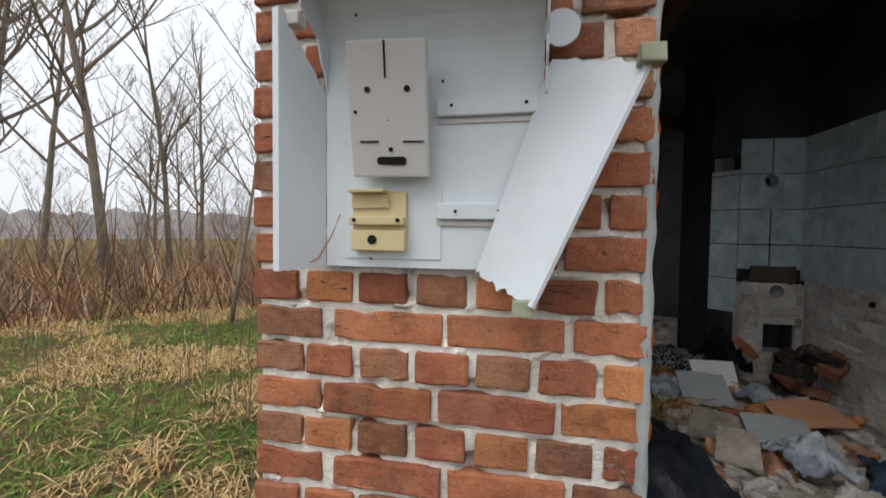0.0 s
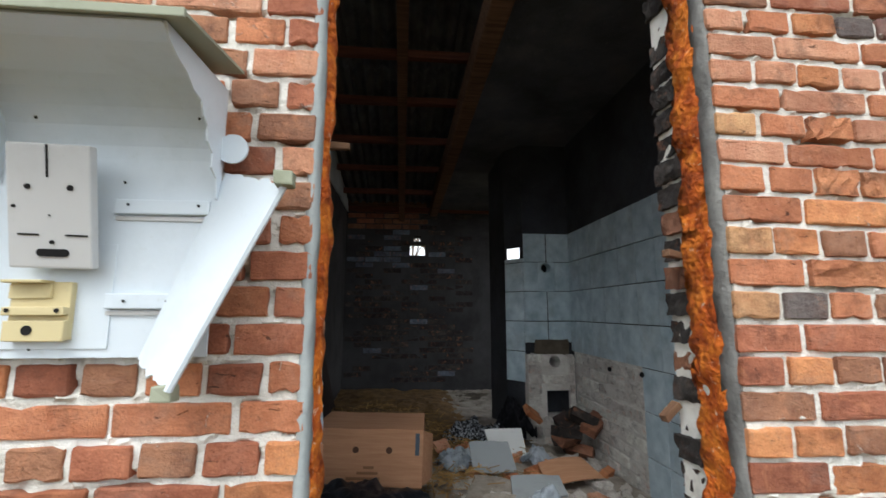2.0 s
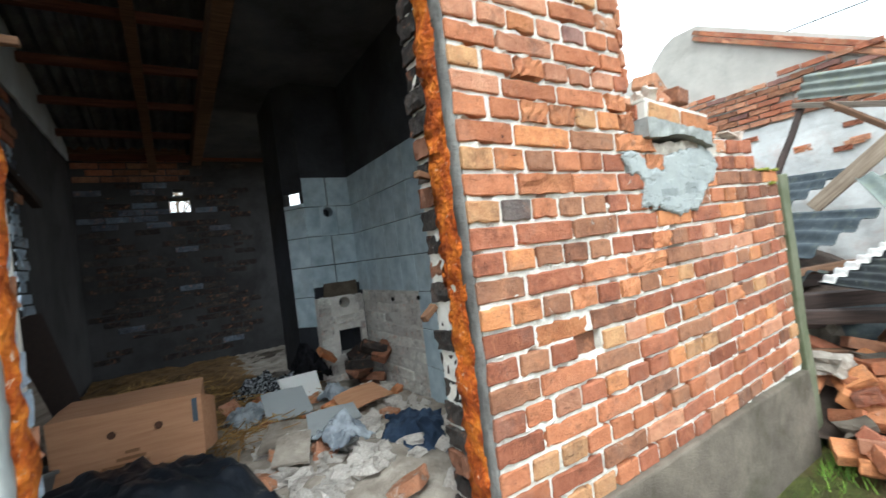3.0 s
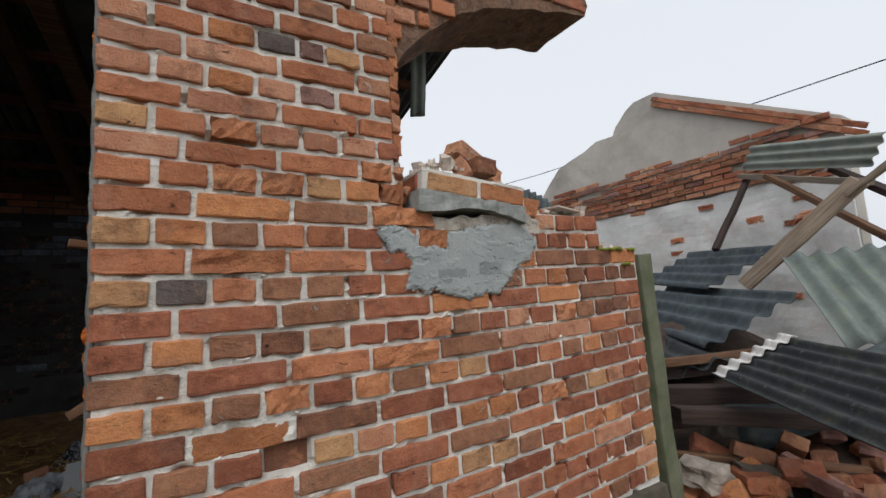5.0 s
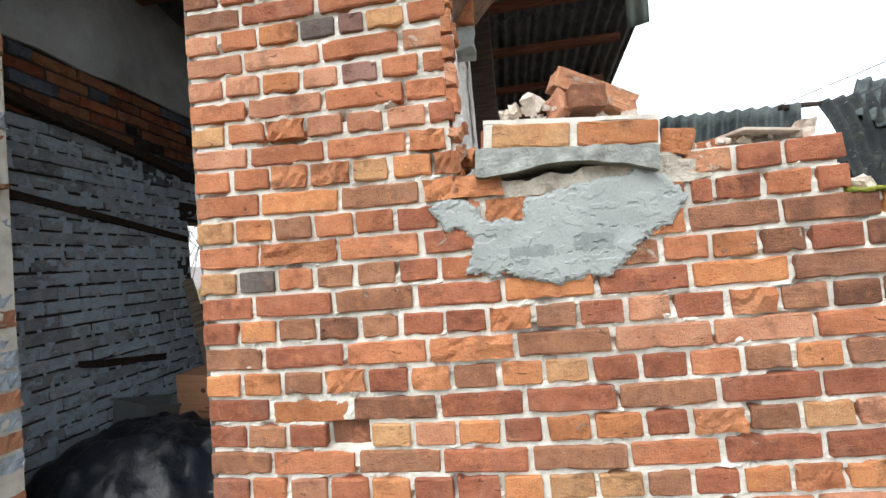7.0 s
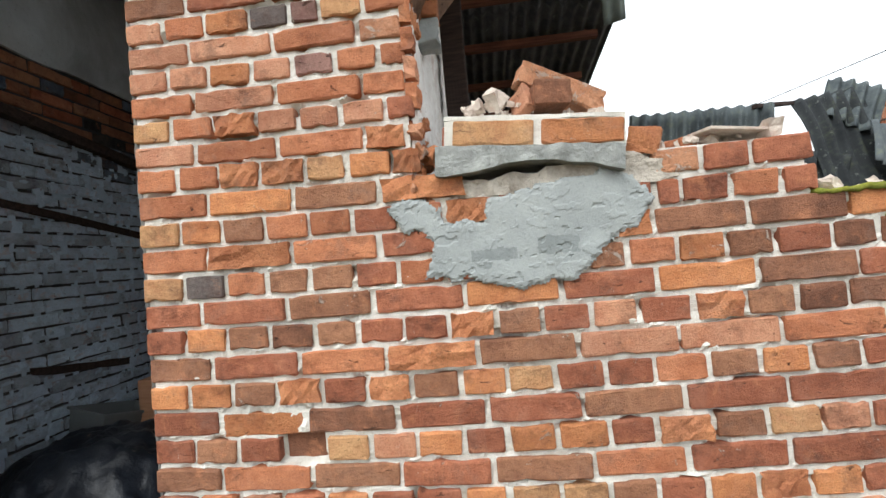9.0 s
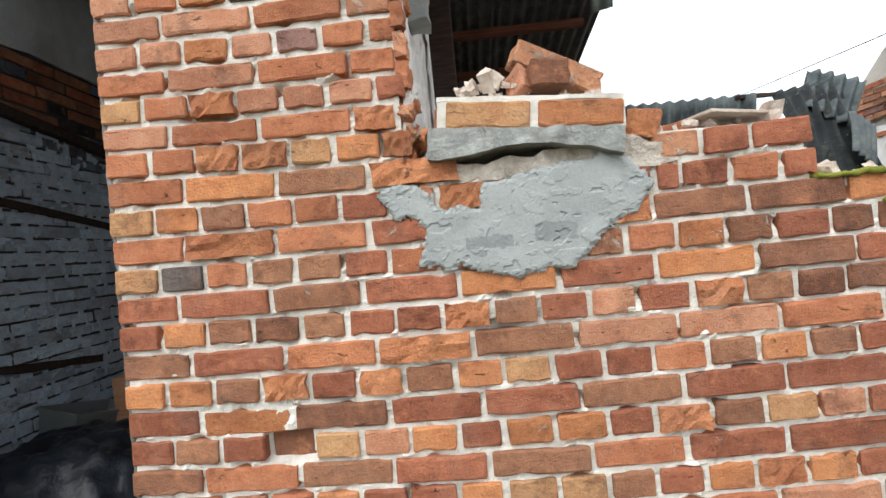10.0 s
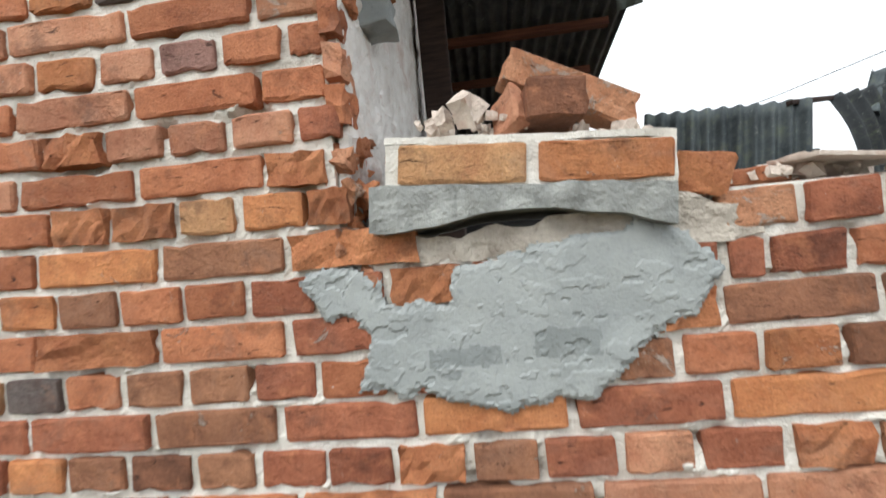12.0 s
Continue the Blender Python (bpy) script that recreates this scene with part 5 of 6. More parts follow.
def tarp_mesh():
    bm = bmesh.new()
    n = 44
    g = []
    for i in range(n + 1):
        row = []
        for j in range(n + 1):
            u, v = 2 * i / n - 1, 2 * j / n - 1
            a = math.atan2(v, u)
            r = math.hypot(u, v) * (0.92 + 0.13 * noise.noise(Vector((math.cos(a) * 2, math.sin(a) * 2, 1))))
            x, y = 0.5 * u, 0.46 * v
            p = Vector((x * 6, y * 6, 0))
            h = 0.30 * max(0, 1 - r ** 3.2) + 0.03 * noise.noise(p) - 0.05 * abs(noise.noise(p * 0.9)) + 0.05 * abs(noise.noise(p * 1.5 + Vector((3, 1, 0)))) + 0.03 * abs(noise.noise(p * 3.1)) + 0.012 * noise.noise(p * 5)
            row.append((x, y, h, r))
        g.append(row)
    vs = [[bm.verts.new((x, y, h)) for x, y, h, r in row] for row in g]
    for i in range(n):
        for j in range(n):
            if max(g[i][j][3], g[i + 1][j + 1][3]) < 1.02:
                bm.faces.new([vs[i][j], vs[i + 1][j], vs[i + 1][j + 1], vs[i][j + 1]])
    bmesh.ops.delete(bm, geom=[v for v in bm.verts if not v.link_faces], context="VERTS")
    bmesh.ops.solidify(bm, geom=list(bm.faces), thickness=0.004)
    return bm


k = Mat("black_plastic_sheet", 0.4, 0, 0.4)
k.colour(k.mix(k.step(k.noise(12, 8, 0.8, k.stretched(0.35, 1.4, 1)), 0.62, 0.68), k.mix(k.step(k.noise(5, 6, 0.7), 0.4, 0.7), srgb(18, 21, 27), srgb(32, 37, 46)), srgb(128, 118, 106))).bump(k.noise(24, 5, 0.6), 0.5, 0.012)
tarp = mesh_object("plastic_tarp", tarp_mesh(), k.m, True)
tarp.matrix_basis = pose(-0.73, 0.82, 0.545, 0, 0, 25)
tagged(tarp, "crumpled black plastic sheet heaped on the rubble", "tarp")

WHITEBOARD = plastic("white_board", srgb(226, 226, 224), srgb(190, 186, 180), 0.3, 0.6)
ob = mesh_object("white_panel", quad_panel((0.09, 2.02, 0.53), (0.33, 2.06, 0.525), (0.31, 2.16, 0.735), (0.04, 2.1, 0.75), 0.012, 6, 0.004), WHITEBOARD)
tagged(ob, "white board tossed on the rubble", "board")
GREYBOARD = plastic("grey_board", srgb(150, 154, 156), srgb(112, 114, 114), 0.5, 0.7)
for a, b, c, d, label in (
    ((-0.1, 1.72, 0.6), (0.17, 1.74, 0.59), (0.15, 1.9, 0.72), (-0.1, 1.88, 0.73), "grey board lying on the rubble"),
    ((-0.22, 1.3, 0.62), (0.0, 1.22, 0.62), (0.1, 1.5, 0.64), (-0.12, 1.55, 0.66), "pale sheet of broken board on the rubble"),
    ((0.02, 1.25, 0.63), (0.32, 1.32, 0.63), (0.34, 1.5, 0.66), (0.06, 1.46, 0.68), "greyish broken board on the rubble"),
    ((-0.2, 1.05, 0.64), (-0.05, 1.0, 0.63), (0.02, 1.2, 0.69), (-0.13, 1.22, 0.69), "pale broken tile board on the rubble"),
):
    ob = mesh_object("broken_board", quad_panel(a, b, c, d, 0.012, 6, 0.006, 0.012), GREYBOARD if "grey" in label else RUBBLE)
    tagged(ob, label, "board", "broken boards")
ob = mesh_object("cardboard_sheet", quad_panel((0.28, 1.5, 0.60), (0.62, 1.55, 0.62), (0.58, 1.78, 0.66), (0.3, 1.76, 0.64), 0.006, 8, 0.012), CARD)
tagged(ob, "flat brown cardboard sheet on the rubble", "cardboard")


def cloth(name, x, y, z, sx, sy, h, material, label, seed):
    bm = bmesh.new()
    n = 26
    vs = []
    for i in range(n + 1):
        row = []
        for j in range(n + 1):
            u, v = 2 * i / n - 1, 2 * j / n - 1
            p = Vector((u * 2.6 + seed, v * 2.6, seed))
            row.append(bm.verts.new((sx * (u + 0.2 * noise.noise(p)), sy * (v + 0.2 * noise.noise(p + Vector((8, 0, 0)))), h * max(0, 1 - 0.8 * (u * u + v * v)) * (0.7 + 0.5 * noise.noise(p * 0.7)) + h * 0.45 * abs(noise.noise(p * 1.8)))))
        vs.append(row)
    for i in range(n):
        for j in range(n):
            bm.faces.new([vs[i][j], vs[i + 1][j], vs[i + 1][j + 1], vs[i][j + 1]])
    bmesh.ops.solidify(bm, geom=list(bm.faces), thickness=0.004)
    ob = mesh_object(name, bm, material, True)
    ob.matrix_basis = pose(x, y, z, 0, 0, seed * 31)
    return tagged(ob, label, "cloth")


def fabric(name, a, b, scale=40):
    k = Mat(name, 0.95)
    k.colour(k.mix(k.step(k.noise(scale, 3, 0.6), 0.45, 0.6), a, b)).bump(k.noise(30, 4), 0.4, 0.006)
    return k.m


BLUE = fabric("blue_cloth", srgb(52, 68, 92), srgb(76, 94, 120), 8)
DARKCLOTH = fabric("black_cloth", srgb(22, 22, 26), srgb(46, 46, 52), 10)
PATTERN = fabric("black_and_white_cloth", srgb(36, 38, 44), srgb(190, 194, 200), 60)
PALECLOTH = fabric("pale_grey_plastic_bag", srgb(196, 204, 212), srgb(150, 158, 168), 12)
cloth("blue_cloth", 0.46, 0.98, 0.585, 0.28, 0.15, 0.08, BLUE, "crumpled dark blue cloth on the rubble", 2.0)
cloth("dark_cloth", 0.3, 2.3, 0.66, 0.14, 0.12, 0.26, DARKCLOTH, "heap of black cloth beside the stove", 3.0)
cloth("patterned_cloth", 0.0, 2.25, 0.64, 0.22, 0.14, 0.17, PATTERN, "black and white patterned cloth in a heap", 5.0)
cloth("plastic_bag", -0.17, 1.85, 0.62, 0.14, 0.12, 0.10, PALECLOTH, "pale crumpled plastic bag on the rubble", 7.0)
cloth("plastic_bag", 0.36, 1.95, 0.58, 0.09, 0.09, 0.10, PALECLOTH, "pale crumpled plastic bag beside the white board", 4.0)
cloth("plastic_bag", 0.12, 1.05, 0.66, 0.12, 0.10, 0.11, PALECLOTH, "whitish plastic bag lying on the rubble", 9.0)

# straw
STRAW = Mat("straw", 0.9)
STRAW.island()
STRAW.colour(STRAW.ramp(STRAW.random, (0, srgb(120, 88, 50)), (1, srgb(190, 154, 96))))
straw_rnd = random.Random(9)
bm = bmesh.new()
for n in range(1500):
    cx, cy, s = ((-0.75, 2.5, 0.5), (-0.15, 2.2, 0.25), (-0.22, 1.65, 0.18))[n % 3]
    x, y = straw_rnd.gauss(cx, s), straw_rnd.gauss(cy, s * 0.7)
    if not (-1.25 < x < 0.4 and 1.4 < y < 4.2):
        continue
    a, l = straw_rnd.uniform(0, 6.3), straw_rnd.uniform(0.05, 0.14)
    z = heap_z(x, y) + straw_rnd.uniform(0.0, 0.09)
    d = Vector((math.cos(a) * l, math.sin(a) * l, straw_rnd.uniform(-0.02, 0.03)))
    s = Vector((-math.sin(a), math.cos(a), 0.4)) * 0.003
    p = Vector((x, y, z))
    bm.faces.new([bm.verts.new(q) for q in (p - s, p + d - s, p + d + s, p + s)])
ob = mesh_object("straw", bm, STRAW.m)
tagged(ob, "loose yellow straw scattered over the rubble", "straw", kind="stuff")

# broken bricks and plaster lumps on the floor
PLASTERLUMP = plaster_material("plaster_lumps", srgb(226, 220, 213), srgb(170, 162, 154), srgb(150, 114, 92), 0.45, 14.0, 0.9)
debris = random.Random(77)
lump_meshes = {}
for n in range(430):
    x, y = debris.uniform(-0.68, 0.8), 0.1 + 2.1 * debris.random() ** 1.9
    if x < -0.25 and y > 0.5 and debris.random() < 0.85:
        continue
    kind = debris.choice("pppppppppbo")
    s = debris.uniform(0.03, 0.13)
    variant = debris.randrange(9)
    if kind == "p":
        key = ("p", variant)
        if key not in lump_meshes:
            lump_meshes[key] = mesh_object("plaster_lump", lump(1.0, variant, 0.55), PLASTERLUMP)
            base = lump_meshes[key]
        else:
            base = new("plaster_lump", lump_meshes[key].data)
        base.matrix_basis = pose(x, y, heap_z(x, y) + s * 0.12, debris.uniform(-25, 25), debris.uniform(-25, 25), debris.uniform(0, 360)) @ Matrix.Diagonal((s, s * debris.uniform(0.6, 1), s, 1))
        tagged(base, "broken lump of white plaster on the floor", "rubble", "plaster lumps")
    else:
        base = loose_brick("m" if kind == "o" else debris.choice("mmxp"), f"d{n}", s * 1.6, 0.1, 0.05, 0.035)
        base.matrix_basis = pose(x, y, heap_z(x, y) + 0.025, debris.uniform(-30, 30), debris.uniform(-30, 30), debris.uniform(0, 360))
        tagged(base, "broken brick with mortar lying in the rubble", "brick", "broken bricks on the floor")
for n in range(8):
    ob = loose_brick("K" if n % 3 else "d", f"st{n}", 0.2, 0.11, 0.065, 0.02)
    ob.matrix_basis = pose(0.6 + 0.2 * debris.random(), 2.0 + 0.28 * debris.random(), 0.58 + 0.035 * n, debris.uniform(-40, 40), debris.uniform(-50, 50), debris.uniform(0, 180))
    tagged(ob, "dark soot-stained brick heaped before the stove", "brick", "bricks before the stove")
ob = loose_brick("O", "red one", 0.15, 0.1, 0.04, 0.01)
ob.matrix_basis = pose(0.44, 2.28, 0.8, 30, 35, 20)
tagged(ob, "bright orange brick piece leaning by the stove", "brick")

# grey plastic tub, plank and dark board by the window
TUB = plastic("grey_plastic_tub", srgb(108, 112, 112), srgb(72, 74, 74), 0.5, 0.6)
bm = bmesh.new()
box(bm, -0.2, -0.14, 0, 0.2, 0.14, 0.22)
for v in bm.verts:
    if v.co.z < 0.1:
        v.co.x *= 0.82
        v.co.y *= 0.82
bmesh.ops.delete(bm, geom=[f for f in bm.faces if f.normal.z > 0.9], context="FACES_ONLY")
bmesh.ops.solidify(bm, geom=list(bm.faces), thickness=0.008)
tub = mesh_object("plastic_tub", bm, TUB)
tub.matrix_basis = pose(-1.1, 1.25, 0.62, 8, 14, 80)
tagged(tub, "grey plastic tub tipped against the wall", "tub")
rim = part("rim", boxes((-0.21, -0.15, 0.212, 0.21, -0.135, 0.226), (-0.21, 0.135, 0.212, 0.21, 0.15, 0.226), (-0.21, -0.135, 0.212, -0.195, 0.135, 0.226), (0.195, -0.135, 0.212, 0.21, 0.135, 0.226)), TUB, tub)
plank = mesh_object("leaning_plank", roughen(cut_up(boxes((-0.04, -0.012, 0, 0.04, 0.012, 0.95), bevel=0.003), 3), 8, 0.008), GREYTIMBER)
plank.matrix_basis = pose(-0.98, 1.75, 0.7, -14, -15, 20)
tagged(plank, "pale old plank leaning beside the window", "plank")
ob = mesh_object("dark_board", quad_panel((-1.12, 1.85, 0.62), (-1.08, 2.9, 0.62), (-1.26, 2.9, 1.38), (-1.27, 1.9, 1.38), 0.03, 8, 0.02, 0.02), DARKTIMBER)
tagged(ob, "charred board leaning under the window", "board")
# wooden pegs left in the jambs
for x, y, z, turn in ((0.205, 0.16, 1.70, (0, 4, 20)), (0.2, 0.22, 1.28, (0, -30, 20)), (-0.71, 0.2, 1.99, (0, 0, 0)), (-0.71, 0.2, 2.5, (0, 0, 0))):
    ob = mesh_object("wooden_peg", roughen(boxes((-0.035, -0.012, -0.009, 0.035, 0.012, 0.009), bevel=0.003), 30, 0.004), TIMBER)
    ob.matrix_basis = pose(x, y, z, *turn)
    tagged(ob, "short wooden peg sticking out of the jamb", "peg", "pegs in the jambs", kind="structure")
post = mesh_object("timber_post", roughen(cut_up(boxes((1.075, 1.0, 0.5, 1.19, 1.11, 3.7), bevel=0.01), 5), 6, 0.015), DARKTIMBER)
tagged(post, "dark old timber post carrying the roof", "post")

# ---- collapsed outbuilding beyond the wall ----
def oriented(bm, p1, p2, p0, name, material, label, group="", size=None, category="sheet"):
    """Places a sheet with its corner at p1, its waves across p1-p2 and its length along p1-p0."""
    p1, p2, p0 = Vector(p1), Vector(p2), Vector(p0)
    x = (p2 - p1).normalized()
    z = x.cross(p0 - p1).normalized()
    y = z.cross(x)
    ob = mesh_object(name, bm, material, True)
    m = Matrix((x, y, z)).transposed().to_4x4()
    m.translation = p1
    ob.matrix_basis = m
    return tagged(ob, label, category, group)


SHEETMID = fibre_cement("mid_grey_fibre_cement", srgb(104, 112, 114), srgb(52, 58, 62), 0.35)
SHEETBLUE = fibre_cement("blue_grey_fibre_cement", srgb(88, 96, 102), srgb(46, 53, 59), 0.25)
SHEETPALE = fibre_cement("pale_fibre_cement", srgb(140, 148, 142), srgb(92, 100, 97), 0.5)


def wavy(p1, p2, p0, material, label, wave=0.13, amp=0.024, crumple=0.012, seed=1.0, n=10):
    w, l = (Vector(p2) - Vector(p1)).length, (Vector(p0) - Vector(p1)).length
    return oriented(corrugated(l, w, wave, amp, n, 0.007, seed=seed, crumple=crumple, per=10), p1, p2, p0, "corrugated_sheet", material, label, "collapsed roof sheets")


wavy((3.55, 0.41, 1.035), (4.05, 0.0, 1.37), (5.05, 2.0, 1.23), SHEETBLUE, "grey corrugated roof sheet sliding off the ruin", 0.177, 0.0255, 0.01, 2)
wavy((4.55, 0.85, 1.42), (5.1, 0.4, 1.78), (5.75, 2.15, 1.6), SHEETBLUE, "grey corrugated roof sheet lying behind another", 0.177, 0.0255, 0.01, 3)
wavy((3.0, 0.62, 0.8), (3.5, 0.2, 1.0), (4.4, 2.1, 1.0), SHEETDARK, "dark corrugated roof sheet under the others", 0.177, 0.0255, 0.01, 4)
wavy((3.08, 0.13, 0.95), (3.38, -0.15, 1.15), (1.85, -1.05, 0.93), SHEETDARK, "long dark corrugated sheet with a pale broken end", 0.075, 0.012, 0.004, 5)
wavy((3.086, 0.137, 0.962), (3.386, -0.143, 1.162), (3.0, 0.055, 0.96), LIMEWALL, "pale splintered end of a roof sheet", 0.075, 0.012, 0.02, 5, 4)
wavy((4.55, 0.25, 1.66), (5.9, -1.4, 1.74), (4.0, -0.21, 1.03), SHEETPALE, "pale mossy corrugated sheet leaning on the ruin", 0.15, 0.03, 0.01, 6)
wavy((5.9, 0.99, 2.72), (5.95, 0.875, 2.99), (5.2, -0.18, 2.27), SHEETMOSS, "mossy corrugated sheet resting on the rafters", 0.095, 0.018, 0.004, 7)
wavy((3.25, 0.35, 0.66), (3.1, 0.1, 0.46), (3.5, -1.6, 0.36), SHEETMID, "green-stained sheet half buried in bricks", 0.16, 0.012, 0.01, 8)
wavy((2.55, 2.95, 1.72), (3.62, 2.64, 1.62), (2.57, 2.99, 2.74), SHEETMID, "dark corrugated sheet standing behind the wall", 0.105, 0.034, 0.008, 9)
wavy((4.02, 2.95, 2.71), (4.62, 2.98, 2.78), (4.3, 2.72, 1.9), SHEETDARK, "crumpled dark corrugated sheet behind the wall", 0.11, 0.024, 0.07, 10, 18)
wavy((3.66, 2.72, 1.75), (4.3, 2.72, 1.62), (3.7, 2.8, 2.3), SHEETDARK, "broken dark corrugated sheet under the beam", 0.1, 0.022, 0.12, 13, 12)
wavy((4.42, 3.02, 2.9), (4.82, 2.9, 2.72), (4.38, 2.86, 2.5), SHEETMID, "bent dark sheet folded over the crumpled one", 0.1, 0.024, 0.14, 14, 12)
wavy((4.5, 2.75, 2.45), (4.78, 2.85, 2.3), (4.42, 2.6, 2.05), SHEET, "bent scrap of dark roof sheet", 0.085, 0.012, 0.09, 11, 10)
ob = wavy((2.21, 2.06, 3.16), (2.37, 2.06, 3.19), (2.16, 1.82, 3.66), SHEETPALE, "torn scrap of roof sheet hanging at the roof edge", 0.09, 0.012, 0.03, 12)


def beam_between(a, b, w, h, material, label, name="timber", category="timber"):
    a, b = Vector(a), Vector(b)
    d = b - a
    bm = roughen(cut_up(boxes((0, -w / 2, -h / 2, d.length, w / 2, h / 2), bevel=0.006), 3), 5, 0.01, a.x)
    ob = mesh_object(name, bm, material)
    q = d.to_track_quat("X", "Z").to_matrix().to_4x4()
    q.translation = a
    ob.matrix_basis = q
    return tagged(ob, label, category, "fallen timbers")


for a, b, w, h, mat, label in (
    ((3.55, 2.67, 2.62), (4.12, 3.0, 2.71), 0.045, 0.035, DARKTIMBER, "charred lath above the crumpled sheets"),
    ((2.6, 0.6, 0.95), (4.4, 0.3, 0.86), 0.14, 0.1, DARKTIMBER, "charred beam under the collapsed roof"),
    ((2.7, 0.15, 0.8), (4.3, -0.9, 0.62), 0.12, 0.08, DARKTIMBER, "charred beam under the collapsed roof"),
    ((4.7, 0.6, 1.44), (4.7, -0.25, 2.17), 0.05, 0.13, PALEWOOD, "weathered plank propped against the ruin"),
    ((4.68, -0.18, 2.08), (4.5, -0.5, 2.24), 0.03, 0.05, PALEWOOD, "splintered end of a batten"),
    ((5.95, 0.95, 2.66), (5.1, 1.0, 1.8), 0.06, 0.05, DARKTIMBER, "dark rafter leaning against the gable wall"),
    ((5.5, 0.62, 2.52), (5.15, -0.3, 1.7), 0.08, 0.05, TIMBER, "brown rafter leaning against the gable wall"),
    ((5.88, 1.0, 2.66), (5.2, -0.2, 2.21), 0.08, 0.06, GREYTIMBER, "weathered purlin under the mossy sheet"),
    ((5.5, 0.1, 2.44), (4.85, -1.2, 1.3), 0.12, 0.05, DARKTIMBER, "dark rafter fallen against the ruin"),
    ((2.55, 0.55, 0.86), (4.2, -0.7, 0.8), 0.1, 0.1, DARKTIMBER, "charred beam under the collapsed roof"),
    ((2.6, 0.35, 0.72), (3.9, -0.2, 0.66), 0.08, 0.06, DARKTIMBER, "charred beam under the collapsed roof"),
    ((2.7, 0.5, 1.0), (4.0, 0.2, 0.98), 0.06, 0.05, TIMBER, "brown lath in the collapsed roof"),
    ((2.5, 0.3, 0.62), (3.4, -0.4, 0.5), 0.05, 0.03, TIMBER, "brown lath lying in the bricks"),
):
    beam_between(a, b, w, h, mat, label)


def ruin_z(x, y):
    return 0.15 + 0.12 * min(1, max(0, (x - 2.5) / 0.4)) + 0.9 * math.exp(-((x - 4.3) / 1.0) ** 2 - ((y - 0.9) / 1.1) ** 2) + 0.16 * math.exp(-((x - 2.9) / 0.6) ** 2 - ((y - 0.2) / 0.5) ** 2) + 0.06 * math.exp(-((x - 2.7) / 0.8) ** 2 - ((y + 0.4) / 0.5) ** 2)


DARKRUBBLE = plaster_material("dark_rubble", srgb(96, 80, 70), srgb(48, 40, 36), srgb(28, 24, 22), 0.7, 5.0, 1.4)
ob = mound("collapse_heap", 2.32, 6.4, -1.6, 3.2, 70, ruin_z, DARKRUBBLE, 3.0)
tagged(ob, "dark heap of rubble under the collapsed roof", "rubble", kind="stuff")
pile = random.Random(55)
for n in range(125):
    x, y = pile.gauss(2.6, 0.34), pile.gauss(-0.3, 0.3)
    if n > 95:
        x, y = pile.uniform(2.9, 4.4), pile.uniform(-0.7, 0.05)
    if (n < 96 and n % 3 == 0) or x < 2.0 or (y > -0.08 and x < 2.42) or x > 5:
        continue
    ob = loose_brick(pile.choice("oOOxxorp" if x < 2.85 else "xrrbbdKv"), f"p{n}", pile.choice((0.24, 0.24, 0.18, 0.12)), 0.115, 0.065, pile.choice((0, 0.012, 0.03)))
    up = 0.07 * math.exp(-((x - 2.8) / 0.4) ** 2 - ((y + 0.25) / 0.35) ** 2)
    ob.matrix_basis = pose(x, y, max(ruin_z(x, y), 0.16) + pile.uniform(0.0, 0.09) + up, pile.uniform(-35, 35), pile.uniform(-35, 35), pile.uniform(0, 360))
    tagged(ob, "loose orange brick in the rubble heap", "brick", "bricks in the heap")
for n, (x, y, z, s) in enumerate(((2.62, 0.0, 0.56, 0.2), (2.9, -0.1, 0.5, 0.24), (3.4, 0.3, 0.7, 0.3), (2.4, -0.15, 0.3, 0.16), (3.7, 0.1, 0.55, 0.25), (3.1, 0.15, 0.62, 0.2))):
    ob = mesh_object("concrete_lump", lump(s, 60 + n, 0.6), CONCRETE if n else RUBBLE)
    ob.matrix_basis = pose(x, y, z, 10 * n, 7 * n, 40 * n)
    tagged(ob, "grey lump of concrete in the rubble", "rubble", "concrete lumps")

# ---- gable wall of the neighbouring ruin ----
GX = 6.55
gable = empty("neighbour_gable", GX, 2.3, 0)
tagged(gable, "roofless plastered brick gable wall of a neighbouring barn", "building")
GABLEGREY = plaster_material("old_gable_plaster", srgb(206, 200, 192), srgb(168, 163, 156), srgb(120, 114, 108), 0.5, 1.2)
GABLEWHITE = plaster_material("flaking_whitewash", srgb(232, 232, 231), srgb(196, 195, 192), srgb(176, 112, 88), 0.35, 2.4)
bm = outline_slab([(-0.24, 0), (-0.24, 3.2), (-0.72, 3.48), (-2.26, 4.38), (-2.62, 4.38), (-2.78, 4.3), (-3.0, 4.1), (-3.06, 3.98), (-3.4, 4.0), (-3.68, 3.9), (-4.0, 3.84), (-4.3, 3.76), (-4.6, 3.5), (-4.9, 3.2), (-5.2, 2.9), (-5.2, 0)], 0.3)
turn_g = Matrix.Translation((0, 0, 0)) @ Matrix.Rotation(radians(-90), 4, "Z")
bmesh.ops.triangulate(bm, faces=list(bm.faces))
bmesh.ops.transform(bm, matrix=Matrix.Translation((0, -2.3, 0)) @ turn_g, verts=list(bm.verts))
part("gable_wall", bm, GABLEGREY, gable, "grey plastered gable")
low_wall = slab_grid(4.95, 2.62, 0.05, 50, 26)
roughen(low_wall, 3, 0.03)
ob = part("whitewashed_wall", low_wall, GABLEWHITE, gable, "flaking whitewashed lower wall")
ob.matrix_basis = pose(-0.05, 2.9, 0, 0, 0, -90)
grnd = random.Random(66)
